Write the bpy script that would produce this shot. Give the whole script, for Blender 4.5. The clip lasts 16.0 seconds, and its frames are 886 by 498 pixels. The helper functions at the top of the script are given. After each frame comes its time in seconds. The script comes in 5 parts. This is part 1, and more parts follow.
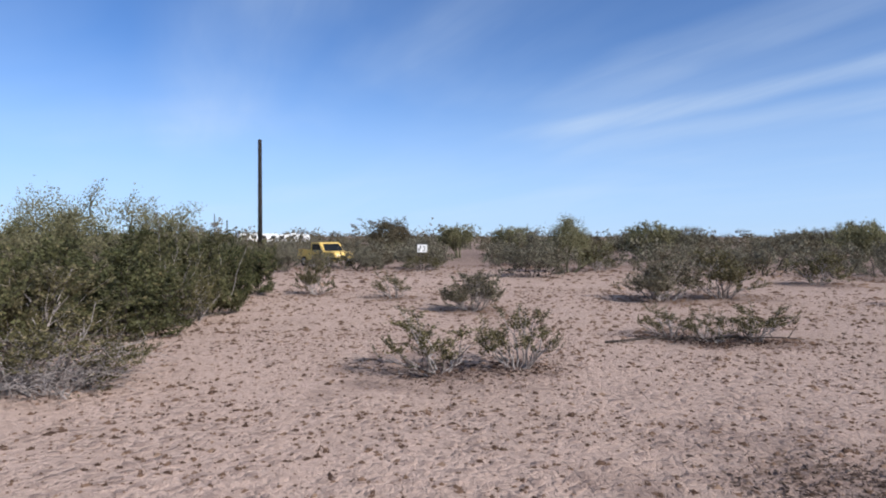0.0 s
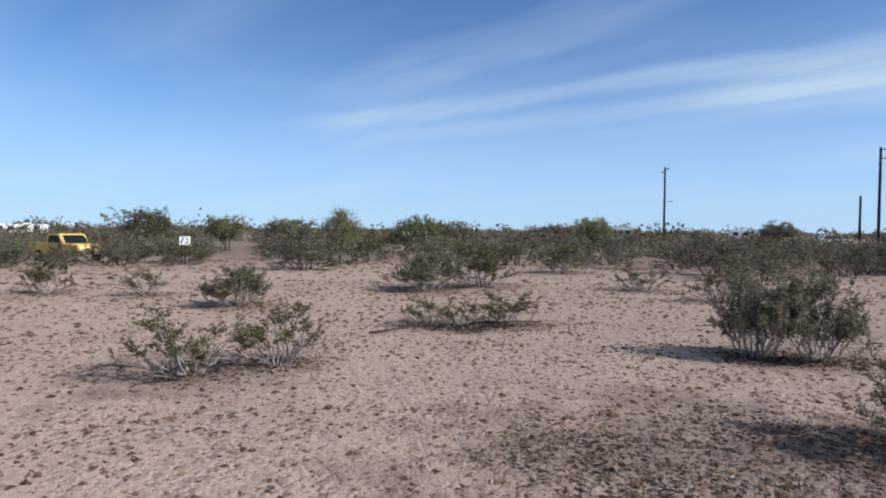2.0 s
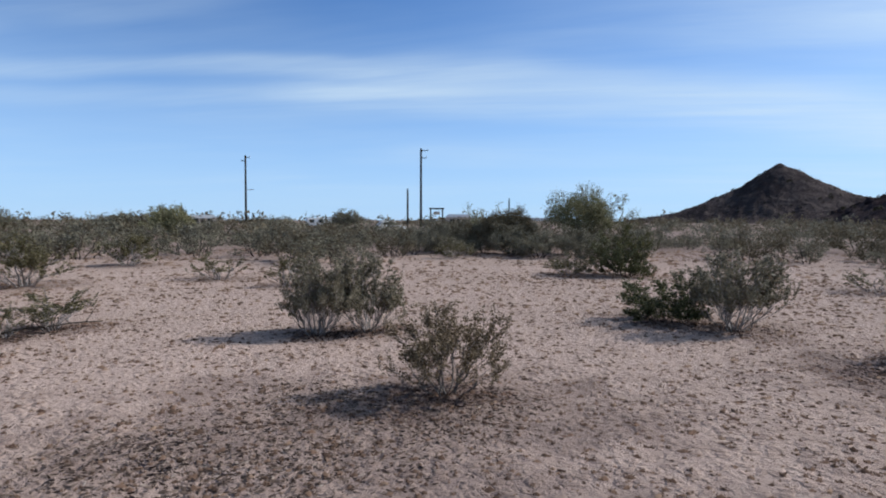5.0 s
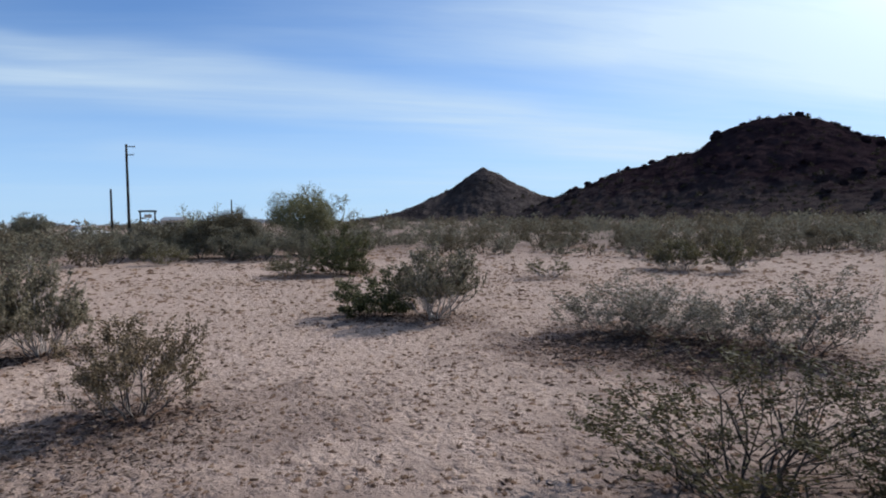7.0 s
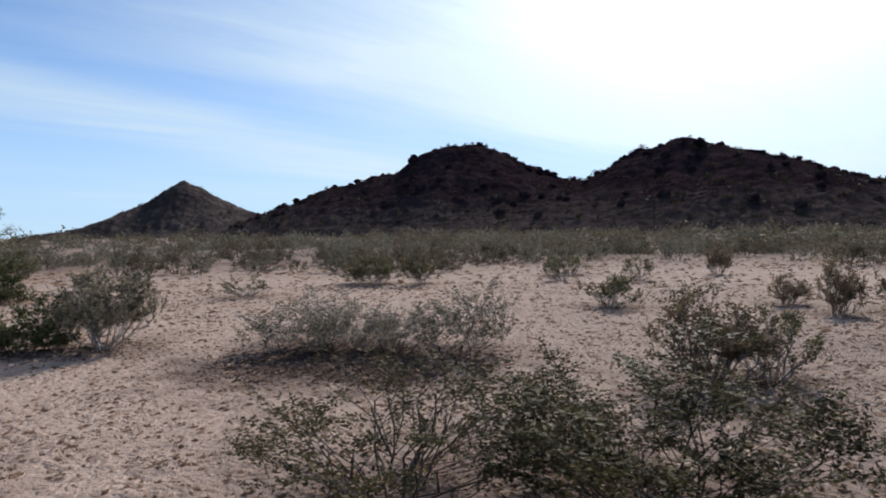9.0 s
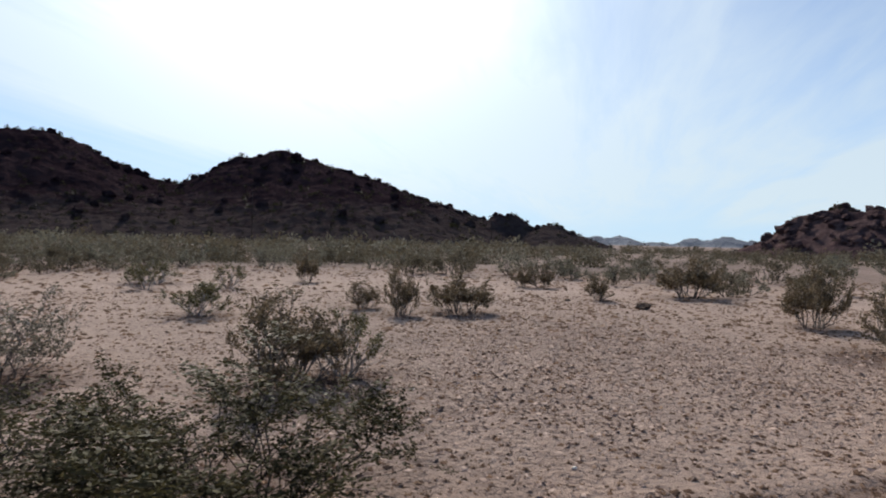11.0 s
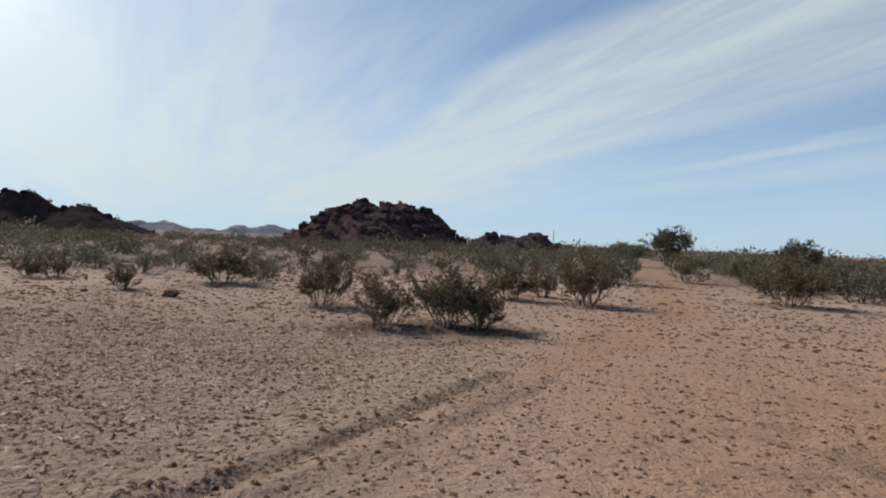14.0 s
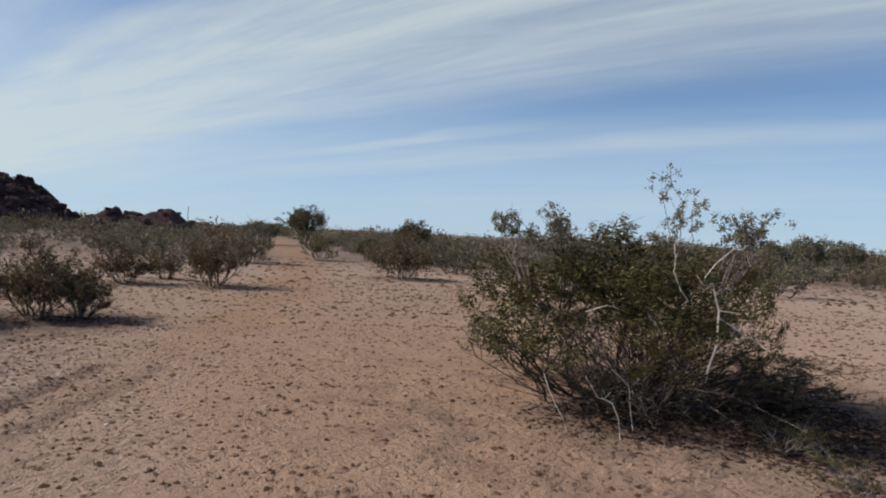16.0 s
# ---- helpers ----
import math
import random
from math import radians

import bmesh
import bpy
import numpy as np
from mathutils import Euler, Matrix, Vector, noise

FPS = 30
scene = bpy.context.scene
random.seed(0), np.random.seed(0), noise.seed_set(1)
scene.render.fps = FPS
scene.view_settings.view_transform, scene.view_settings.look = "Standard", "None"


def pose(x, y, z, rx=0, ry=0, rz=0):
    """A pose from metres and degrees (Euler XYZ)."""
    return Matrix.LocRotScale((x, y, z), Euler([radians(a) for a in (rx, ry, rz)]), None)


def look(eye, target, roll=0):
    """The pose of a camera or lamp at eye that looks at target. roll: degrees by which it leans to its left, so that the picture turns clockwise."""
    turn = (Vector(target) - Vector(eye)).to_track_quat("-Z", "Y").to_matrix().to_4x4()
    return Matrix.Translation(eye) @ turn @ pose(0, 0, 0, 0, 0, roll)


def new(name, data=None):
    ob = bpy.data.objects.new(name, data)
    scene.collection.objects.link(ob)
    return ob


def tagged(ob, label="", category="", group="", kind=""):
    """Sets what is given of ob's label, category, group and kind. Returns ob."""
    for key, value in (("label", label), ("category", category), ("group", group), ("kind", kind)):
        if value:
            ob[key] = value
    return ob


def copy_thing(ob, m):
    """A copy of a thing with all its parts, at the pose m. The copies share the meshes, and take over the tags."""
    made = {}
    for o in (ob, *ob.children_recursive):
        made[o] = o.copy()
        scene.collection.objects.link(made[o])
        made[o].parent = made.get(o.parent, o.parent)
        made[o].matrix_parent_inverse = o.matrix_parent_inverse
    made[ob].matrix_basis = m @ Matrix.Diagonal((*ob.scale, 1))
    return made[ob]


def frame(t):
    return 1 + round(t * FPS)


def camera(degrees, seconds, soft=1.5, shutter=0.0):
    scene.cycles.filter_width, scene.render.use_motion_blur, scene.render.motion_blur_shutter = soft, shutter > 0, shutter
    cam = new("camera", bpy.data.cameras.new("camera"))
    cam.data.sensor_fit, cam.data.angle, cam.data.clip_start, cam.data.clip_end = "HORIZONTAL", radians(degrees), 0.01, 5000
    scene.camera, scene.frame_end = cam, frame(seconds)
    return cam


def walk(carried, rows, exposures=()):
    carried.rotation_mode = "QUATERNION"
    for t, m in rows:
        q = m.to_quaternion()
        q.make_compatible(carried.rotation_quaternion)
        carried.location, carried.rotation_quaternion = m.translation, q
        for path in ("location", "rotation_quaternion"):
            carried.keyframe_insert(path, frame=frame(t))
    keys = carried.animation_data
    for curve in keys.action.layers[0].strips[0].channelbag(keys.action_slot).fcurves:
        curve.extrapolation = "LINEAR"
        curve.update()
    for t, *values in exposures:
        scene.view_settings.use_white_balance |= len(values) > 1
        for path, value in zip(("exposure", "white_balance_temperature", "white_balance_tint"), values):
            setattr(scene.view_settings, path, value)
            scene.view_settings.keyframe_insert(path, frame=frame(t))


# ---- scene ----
# camera: turned on the spot at arm's length
cam = camera(70.0, 16.0, soft=2.0)
PATH = [  # seconds, x, y, z, yaw, pitch, roll
    (0.0, -0.000, 0.459, 1.652, -0.00, -1.15, -0.10),
    (0.5, 0.038, 0.491, 1.646, -1.17, -1.36, -0.44),
    (1.0, 0.096, 0.491, 1.649, -4.67, -1.48, -0.71),
    (1.5, 0.168, 0.494, 1.644, -11.34, -1.66, -0.61),
    (2.0, 0.202, 0.487, 1.650, -19.94, -1.73, -0.53),
    (2.5, 0.200, 0.468, 1.650, -25.98, -2.21, -0.83),
    (3.0, 0.210, 0.474, 1.652, -29.41, -2.38, -0.78),
    (3.5, 0.255, 0.470, 1.657, -34.96, -2.47, -0.79),
    (4.0, 0.260, 0.443, 1.663, -42.20, -2.57, -0.79),
    (6.5, 0.519, 0.164, 1.635, -74.89, -2.64, 0.86),
    (7.0, 0.498, 0.098, 1.648, -80.54, -2.67, 0.90),
    (7.5, 0.546, 0.027, 1.641, -86.74, -2.79, 1.05),
    (8.0, 0.519, -0.069, 1.665, -92.62, -2.89, 0.90),
    (10.5, 0.360, -0.375, 1.654, -132.14, -0.25, 0.05),
    (11.0, 0.373, -0.385, 1.645, -141.58, -0.72, -1.26),
    (11.5, 0.341, -0.400, 1.650, -149.98, -1.04, -1.32),
    (12.0, 0.295, -0.430, 1.639, -157.41, -1.28, -0.66),
    (12.5, 0.218, -0.448, 1.640, -165.01, -1.33, -1.34),
    (13.0, 0.143, -0.502, 1.641, -168.69, -1.17, -1.69),
    (13.5, 0.057, -0.510, 1.643, -174.15, -1.02, -1.88),
    (14.0, -0.039, -0.544, 1.645, -180.93, -0.71, -2.25),
    (14.5, -0.134, -0.555, 1.642, -188.03, -0.88, -2.74),
    (15.0, -0.218, -0.551, 1.643, -196.18, -1.20, -2.33),
    (15.5, -0.288, -0.509, 1.655, -204.27, -1.19, -2.81),
    (16.0, -0.329, -0.447, 1.672, -212.72, -1.30, -2.63),
]
walk(cam, [(t, pose(x, y, z, 90 + p, r, a)) for t, x, y, z, a, p, r in PATH],
     [(0.0, 0.02, 6400, 15), (2.0, -0.03, 6400, 10), (4.0, -0.04, 6200, 10), (7.0, -0.04, 6350, 10), (9.0, 0.05, 6700, 10), (11.0, 0.0, 6950, 11), (12.5, -0.12, 7050, 11), (14.0, -0.19, 7350, 11), (16.0, -0.25, 7250, 11)])

# ---- light: sun behind thin cirrus, blue desert sky ----
SUN_AZ, SUN_EL = -130.0, 35.0  # degrees, counted like the yaw
def bearing(az, d=1.0, z=0.0):
    return Vector((-math.sin(radians(az)) * d, math.cos(radians(az)) * d, z))


sun_dir = bearing(SUN_AZ, math.cos(radians(SUN_EL)), math.sin(radians(SUN_EL)))
sun = new("sun", bpy.data.lights.new("sun", "SUN"))
sun.data.energy, sun.data.angle, sun.data.color = 4.9, radians(0.6), (1.0, 0.975, 0.94)
sun.matrix_world = look((0, 0, 60), Vector((0, 0, 60)) - sun_dir)


class Net:
    """Small helper to write node trees in one line each."""

    def __init__(self, tree):
        self.tree = tree
        tree.nodes.clear()

    def add(self, kind, **settings):
        node = self.tree.nodes.new(kind)
        for key, value in settings.items():
            if key == "op":
                node.operation = value
            elif key == "dims":
                node.noise_dimensions = value
            elif key == "blend":
                node.data_type, node.blend_type = "RGBA", value
        return node

    def put(self, node, **sockets):
        for key, value in sockets.items():
            socket = node.inputs[int(key[1:])] if key[0] == "i" and key[1:].isdigit() else node.inputs[key.replace("_", " ")]
            if isinstance(value, bpy.types.NodeSocket):
                self.tree.links.new(value, socket)
            else:
                socket.default_value = value
        return node

    def math(self, op, a, b=0.0, c=0.0):
        return self.put(self.add("ShaderNodeMath", op=op), i0=a, i1=b, i2=c).outputs[0]

    def vmath(self, op, a, b=(0, 0, 0)):
        node = self.put(self.add("ShaderNodeVectorMath", op=op), i0=a, i1=b)
        return node.outputs["Value"] if op in ("DOT_PRODUCT", "LENGTH") else node.outputs[0]

    def scaled(self, v, s):
        node = self.add("ShaderNodeVectorMath", op="SCALE")
        self.put(node, i0=v)
        self.put(node, Scale=s)
        return node.outputs[0]

    def join(self, x, y, z):
        return self.put(self.add("ShaderNodeCombineXYZ"), i0=x, i1=y, i2=z).outputs[0]

    def noise(self, v, scale, detail=4.0, rough=0.55, distortion=0.0):
        return self.put(self.add("ShaderNodeTexNoise"), Vector=v, Scale=scale, Detail=detail, Roughness=rough, Distortion=distortion).outputs[0]

    def voronoi(self, v, scale, out=0, size="2D"):
        node = self.add("ShaderNodeTexVoronoi")
        node.voronoi_dimensions = size
        return self.put(node, Vector=v, Scale=scale).outputs[out]

    def span(self, v, a, b, c=0.0, d=1.0):
        node = self.add("ShaderNodeMapRange")
        node.interpolation_type = "SMOOTHSTEP"
        return self.put(node, i0=v, i1=a, i2=b, i3=c, i4=d).outputs[0]

    def mix(self, f, a, b, blend="MIX"):
        node = self.add("ShaderNodeMix", blend=blend)
        for socket, value in ((node.inputs[0], f), (node.inputs[6], a), (node.inputs[7], b)):
            if isinstance(value, bpy.types.NodeSocket):
                self.tree.links.new(value, socket)
            else:
                socket.default_value = (*value, 1) if isinstance(value, tuple) and len(value) == 3 else value
        return node.outputs[2]


world = bpy.data.worlds.new("sky")
scene.world = world
world.use_nodes = True
n = Net(world.node_tree)
sky = n.add("ShaderNodeTexSky")
sky.sky_type, sky.sun_disc, sky.sun_elevation = "NISHITA", False, radians(SUN_EL)
sky.sun_rotation = radians(-SUN_AZ)
sky.altitude, sky.air_density, sky.dust_density, sky.ozone_density = 600, 0.9, 0.0, 4.0
way = n.vmath("NORMALIZE", n.add("ShaderNodeTexCoord").outputs["Generated"])
parts_ = n.put(n.add("ShaderNodeSeparateXYZ"), i0=way).outputs
low = n.math("ADD", n.math("MAXIMUM", parts_[2], 0.0), 0.08)
flat = n.join(n.math("DIVIDE", parts_[0], low), n.math("DIVIDE", parts_[1], low), 0.0)
STREAK = bearing(24.0)  # the cirrus streaks run this way
along = n.vmath("DOT_PRODUCT", flat, tuple(STREAK))
across = n.vmath("DOT_PRODUCT", flat, (STREAK.y, -STREAK.x, 0))
veil = n.noise(n.join(n.math("MULTIPLY", along, 0.30), n.math("MULTIPLY", across, 0.6), 3.7), 1.0, 4, 0.5, 0.4)
streaks = n.noise(n.join(n.math("MULTIPLY", along, 0.32), n.math("MULTIPLY", across, 1.7), 8.1), 1.0, 6, 0.6, 0.6)
fine = n.noise(n.join(n.math("MULTIPLY", along, 0.9), n.math("MULTIPLY", across, 6.0), 1.3), 1.0, 5, 0.65, 0.8)
bend = n.noise(n.join(n.math("MULTIPLY", along, 0.45), n.math("MULTIPLY", across, 0.5), 5.2), 1.0, 3, 0.5)
wavy = n.math("ADD", across, n.math("MULTIPLY", n.math("SUBTRACT", bend, 0.5), 0.9))


def cirrus(c0, e0, c1, e1, l0, l1, amount, skew=0.0):
    """One sheet of cirrus between two lines of the cloud layer with edges of some softness, fading out along its length."""
    line = n.math("ADD", wavy, n.math("MULTIPLY", along, skew))
    side = n.math("MULTIPLY", n.span(line, c0 - e0, c0 + e0), n.span(line, c1 - e1, c1 + e1, 1.0, 0.0))
    ends = n.math("MULTIPLY", n.span(along, l0 - 0.8, l0 + 0.8), n.span(along, l1 - 0.8, l1 + 0.8, 1.0, 0.0))
    return n.math("MULTIPLY", n.math("MULTIPLY", side, ends), amount)


toward = n.math("MAXIMUM", n.vmath("DOT_PRODUCT", way, tuple(sun_dir)), 0.0)
sheets = n.math("ADD", n.math("ADD", n.math("MULTIPLY", n.span(veil, 0.35, 0.75), 0.24), 0.02), n.math("MULTIPLY", n.math("POWER", toward, 2.5), 0.58))
sheets = n.math("ADD", sheets, n.math("MULTIPLY", n.math("MAXIMUM", n.vmath("DOT_PRODUCT", way, tuple(bearing(-160))), -0.3), 0.13))
for sheet in ((3.3, 0.3, 4.1, 0.4, -3.4, 1.3, 0.46, 0.3), (3.15, 0.10, 3.42, 0.12, 0.6, 3.4, 0.32, 0.3), (3.62, 0.12, 3.95, 0.2, 0.6, 3.2, 0.22, 0.3), (1.85, 0.08, 2.15, 0.1, 0.8, 2.6, 0.16), (0.1, 0.15, 0.5, 0.15, 1.6, 5.0, 0.16),
              (2.2, 0.25, 2.9, 0.3, -4.0, -0.9, 0.4), (0.0, 1.1, 2.2, 0.5, -8.0, -1.9, 0.30), (-1.3, 0.3, 0.7, 0.6, -9.0, -2.8, 0.22), (-2.85, 0.5, -1.40, 0.14, -9.0, 0.6, 0.56), (-3.62, 0.06, -3.44, 0.06, -3.2, -2.1, 0.34), (-4.4, 0.15, -3.9, 0.15, -4.5, 0.5, 0.18)):
    sheets = n.math("ADD", sheets, cirrus(*sheet))
texture = n.math("ADD", n.math("MULTIPLY", n.span(streaks, 0.25, 0.75), 0.70), n.math("MULTIPLY", n.span(fine, 0.25, 0.75), 0.24))
texture = n.math("ADD", n.math("MULTIPLY", texture, n.math("SUBTRACT", 1.0, n.math("MULTIPLY", n.math("POWER", toward, 3.0), 0.6))), n.math("MULTIPLY", n.math("POWER", toward, 3.0), 0.36))
cover = n.math("MINIMUM", n.math("MULTIPLY", n.math("MULTIPLY", sheets, n.math("ADD", texture, 0.55)), n.span(parts_[2], 0.0, 0.08, 0.5, 1.0)), 1.0)
glow = n.math("ADD", n.math("MULTIPLY", n.math("POWER", toward, 10.0), 0.36), n.math("MULTIPLY", n.math("POWER", toward, 40.0), 2.5))
blue = n.mix(1.0, n.scaled(sky.outputs[0], 0.115), (0.72, 0.965, 1.20), "MULTIPLY")
blue = n.mix(n.span(parts_[2], 0.0, 0.30, 0.75, 0.0), blue, (0.47, 0.68, 0.98))
cloud = n.scaled(n.mix(0.0, (0.73, 0.885, 0.995), (1, 1, 1)), n.math("ADD", n.math("MULTIPLY", glow, 0.9), 0.92))
thin = n.math("MULTIPLY", cover, 0.82)
tinted = n.mix(thin, blue, cloud)
aureole = n.scaled(n.mix(0.0, (1.0, 0.98, 0.96), (1, 1, 1)), n.math("MULTIPLY", glow, n.math("ADD", n.math("MULTIPLY", cover, 0.7), 0.3)))
total = n.vmath("ADD", tinted, aureole)
backing = n.put(n.add("ShaderNodeBackground"), Color=total, Strength=1.0)
n.put(n.add("ShaderNodeOutputWorld"), Surface=backing.outputs[0])


# ---- materials ----
def surface(name, rough=0.9, metal=0.0, gloss=0.5):
    m = bpy.data.materials.new(name)
    m.use_nodes = True
    n = Net(m.node_tree)
    shader = n.put(n.add("ShaderNodeBsdfPrincipled"), Roughness=rough, Metallic=metal, Specular_IOR_Level=gloss)
    n.put(n.add("ShaderNodeOutputMaterial"), Surface=shader.outputs[0])
    return m, n, shader


def bump(n, shader, height, strength=0.5, distance=0.02):
    n.put(shader, Normal=n.put(n.add("ShaderNodeBump"), Strength=strength, Distance=distance, Height=height).outputs[0])


def place_of(n):
    return n.add("ShaderNodeNewGeometry").outputs["Position"]


def ground_material():
    m, n, s = surface("desert_soil", 1.0, gloss=0.08)
    p = place_of(n)
    flat = n.vmath("MULTIPLY", p, (1, 1, 0))
    soil = n.put(n.add("ShaderNodeSeparateXYZ"), i0=n.put_attribute("soil")).outputs
    big = n.noise(flat, 0.22, 4, 0.6)
    mid = n.noise(flat, 1.3, 5, 0.65)
    grain = n.noise(flat, 55.0, 4, 0.7)
    sand = n.mix(n.span(big, 0.35, 0.65), (0.49, 0.3602, 0.2895), (0.44, 0.3236, 0.2572))
    sand = n.mix(n.math("MULTIPLY", n.span(mid, 0.42, 0.72), 0.6), sand, (0.545, 0.4045, 0.3282))
    sand = n.mix(n.math("MULTIPLY", soil[0], 0.85), sand, n.mix(n.span(mid, 0.35, 0.7), (0.368, 0.2176, 0.1309), (0.42, 0.2542, 0.1549)))
    sand = n.mix(n.math("MULTIPLY", soil[1], n.span(mid, 0.3, 0.6, 0.35, 0.9)), sand, (0.3, 0.2215, 0.1789))
    # soil[2]: fallen litter together with shade painted as dark soil
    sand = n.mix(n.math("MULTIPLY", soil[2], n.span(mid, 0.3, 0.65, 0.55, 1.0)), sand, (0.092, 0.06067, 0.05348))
    crumb = n.vmath("ADD", flat, n.scaled(n.put(n.add("ShaderNodeTexNoise"), Vector=flat, Scale=7.0, Detail=3.0).outputs["Color"], 0.09))
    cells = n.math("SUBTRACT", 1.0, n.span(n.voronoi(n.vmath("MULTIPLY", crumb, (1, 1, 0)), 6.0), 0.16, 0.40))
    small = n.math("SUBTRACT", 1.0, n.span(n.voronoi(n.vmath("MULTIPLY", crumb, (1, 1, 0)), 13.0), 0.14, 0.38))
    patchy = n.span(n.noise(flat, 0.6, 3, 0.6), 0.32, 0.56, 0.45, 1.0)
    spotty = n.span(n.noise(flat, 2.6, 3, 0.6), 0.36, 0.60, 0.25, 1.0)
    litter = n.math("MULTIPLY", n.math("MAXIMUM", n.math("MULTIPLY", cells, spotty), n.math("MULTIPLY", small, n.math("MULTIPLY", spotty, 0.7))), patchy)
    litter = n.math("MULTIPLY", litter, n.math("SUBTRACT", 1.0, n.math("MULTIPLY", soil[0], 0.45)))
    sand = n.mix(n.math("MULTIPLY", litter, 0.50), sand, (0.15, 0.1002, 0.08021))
    pebble = n.math("SUBTRACT", 1.0, n.span(n.voronoi(flat, 38.0), 0.15, 0.3))
    rare = n.span(n.noise(flat, 9.0, 2, 0.5), 0.55, 0.7)
    sand = n.mix(n.math("MULTIPLY", n.math("MULTIPLY", pebble, rare), 0.5), sand, (0.505, 0.4189, 0.3531))
    sand = n.mix(n.math("MULTIPLY", n.span(n.noise(flat, 17.0, 4, 0.65), 0.42, 0.66), 0.30), sand, (0.235, 0.1656, 0.1383))
    sand = n.mix(n.math("MULTIPLY", n.span(grain, 0.35, 0.7), 0.30), sand, (0.217, 0.1512, 0.1245))
    n.put(s, Base_Color=sand, Diffuse_Roughness=0.2)
    height = n.math("ADD", n.math("ADD", n.math("ADD", n.noise(flat, 14.0, 5, 0.65), n.math("MULTIPLY", litter, 0.6)), n.math("MULTIPLY", grain, 0.25)), n.math("MULTIPLY", pebble, 0.15))
    bump(n, s, height, 0.9, 0.045)
    return m


def put_attribute(self, name):
    node = self.add("ShaderNodeAttribute")
    node.attribute_name = name
    return node.outputs["Vector"]


Net.put_attribute = put_attribute


def leaf_material(name, dark, light, dry, gloss=0.12):
    """Small leaves: each one takes its own green, some are dry; a little light comes through."""
    m = bpy.data.materials.new(name)
    m.use_nodes = True
    n = Net(m.node_tree)
    rnd = n.add("ShaderNodeNewGeometry").outputs["Random Per Island"]
    one = n.add("ShaderNodeObjectInfo").outputs["Random"]
    c = n.mix(n.span(rnd, 0.0, 0.85), dark, light)
    c = n.mix(n.math("GREATER_THAN", rnd, 0.94), c, dry)
    c = n.mix(n.math("MULTIPLY", one, 0.45), c, n.mix(0.5, dark, dry))
    bs = n.put(n.add("ShaderNodeBsdfPrincipled"), Base_Color=c, Roughness=0.6, Specular_IOR_Level=gloss)
    tr = n.put(n.add("ShaderNodeBsdfTranslucent"), Color=c)
    mixed = n.put(n.add("ShaderNodeMixShader"), i0=0.26, i1=bs.outputs[0], i2=tr.outputs[0])
    n.put(n.add("ShaderNodeOutputMaterial"), Surface=mixed.outputs[0])
    return m


def wood_material(name, a, b, scale=30.0, rough=0.9):
    m, n, s = surface(name, rough, gloss=0.2)
    p = n.add("ShaderNodeTexCoord").outputs["Object"]
    v = n.noise(n.vmath("MULTIPLY", p, (1, 1, 0.25)), scale, 4, 0.6)
    n.put(s, Base_Color=n.mix(n.span(v, 0.3, 0.7), a, b))
    bump(n, s, v, 0.4, 0.01)
    return m


def rock_material(name, a, b, c, scale, lit_talus=None):
    m, n, s = surface(name, 1.0, gloss=0.0)
    p = place_of(n)
    v = n.noise(p, scale, 7, 0.65)
    w = n.noise(p, scale * 6, 6, 0.7)
    crack = n.voronoi(n.vmath("ADD", p, n.scaled(n.join(v, w, v), 4.0)), scale * 3.2, size="3D")
    col = n.mix(n.span(v, 0.35, 0.65), a, b)
    col = n.mix(n.math("MULTIPLY", n.span(w, 0.5, 0.72), 0.7), col, c)
    if lit_talus:
        # pale rubble and dry grass up the foot, painting its grazing sun too
        height = n.put(n.add("ShaderNodeSeparateXYZ"), i0=p).outputs[2]
        rubble = n.span(n.math("ADD", height, n.math("MULTIPLY", n.math("ADD", v, w), -26.0)), -22.0, -8.0, 1.0, 0.0)
        col = n.mix(n.math("MULTIPLY", rubble, n.span(w, 0.3, 0.6, 0.35, 1.0)), col, lit_talus)
    n.put(s, Base_Color=col)
    bump(n, s, n.math("ADD", n.math("ADD", w, n.math("MULTIPLY", v, 1.5)), crack), 0.6, 0.25 / scale)
    return m


def paint_material(name, colour, wear, rough=0.5, metal=0.0):
    m, n, s = surface(name, rough, metal)
    p = n.add("ShaderNodeTexCoord").outputs["Object"]
    v = n.noise(p, 3.0, 6, 0.7)
    fine = n.noise(p, 40.0, 3, 0.6)
    n.put(s, Base_Color=n.mix(n.math("MULTIPLY", n.span(v, 0.5, 0.75), 0.5), n.mix(n.math("MULTIPLY", fine, 0.15), colour, wear), wear),
          Roughness=n.span(v, 0.2, 0.8, rough * 0.8, min(1.0, rough * 1.3)))
    return m


SOIL = ground_material()
LEAF = leaf_material("creosote_leaves", (0.034, 0.03274, 0.01567), (0.15, 0.129, 0.05716), (0.29, 0.2359, 0.1383))
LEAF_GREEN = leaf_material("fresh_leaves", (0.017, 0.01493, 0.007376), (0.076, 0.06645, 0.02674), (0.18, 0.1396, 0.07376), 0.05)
LEAF_FRESH = leaf_material("olive_green_leaves", (0.022, 0.0205, 0.0090), (0.118, 0.106, 0.038), (0.24, 0.20, 0.10))
LEAF_GREY = leaf_material("dusty_leaves", (0.05, 0.04526, 0.03043), (0.215, 0.1868, 0.1217), (0.38, 0.3178, 0.2259))
LEAF_PALE = leaf_material("pale_dusty_leaves", (0.044, 0.03756, 0.02582), (0.19, 0.1599, 0.107), (0.5, 0.443, 0.3688))
LEAF_DUSTY = leaf_material("dusty_olive_leaves", (0.046, 0.0335, 0.0195), (0.190, 0.138, 0.080), (0.34, 0.262, 0.176), 0.06)
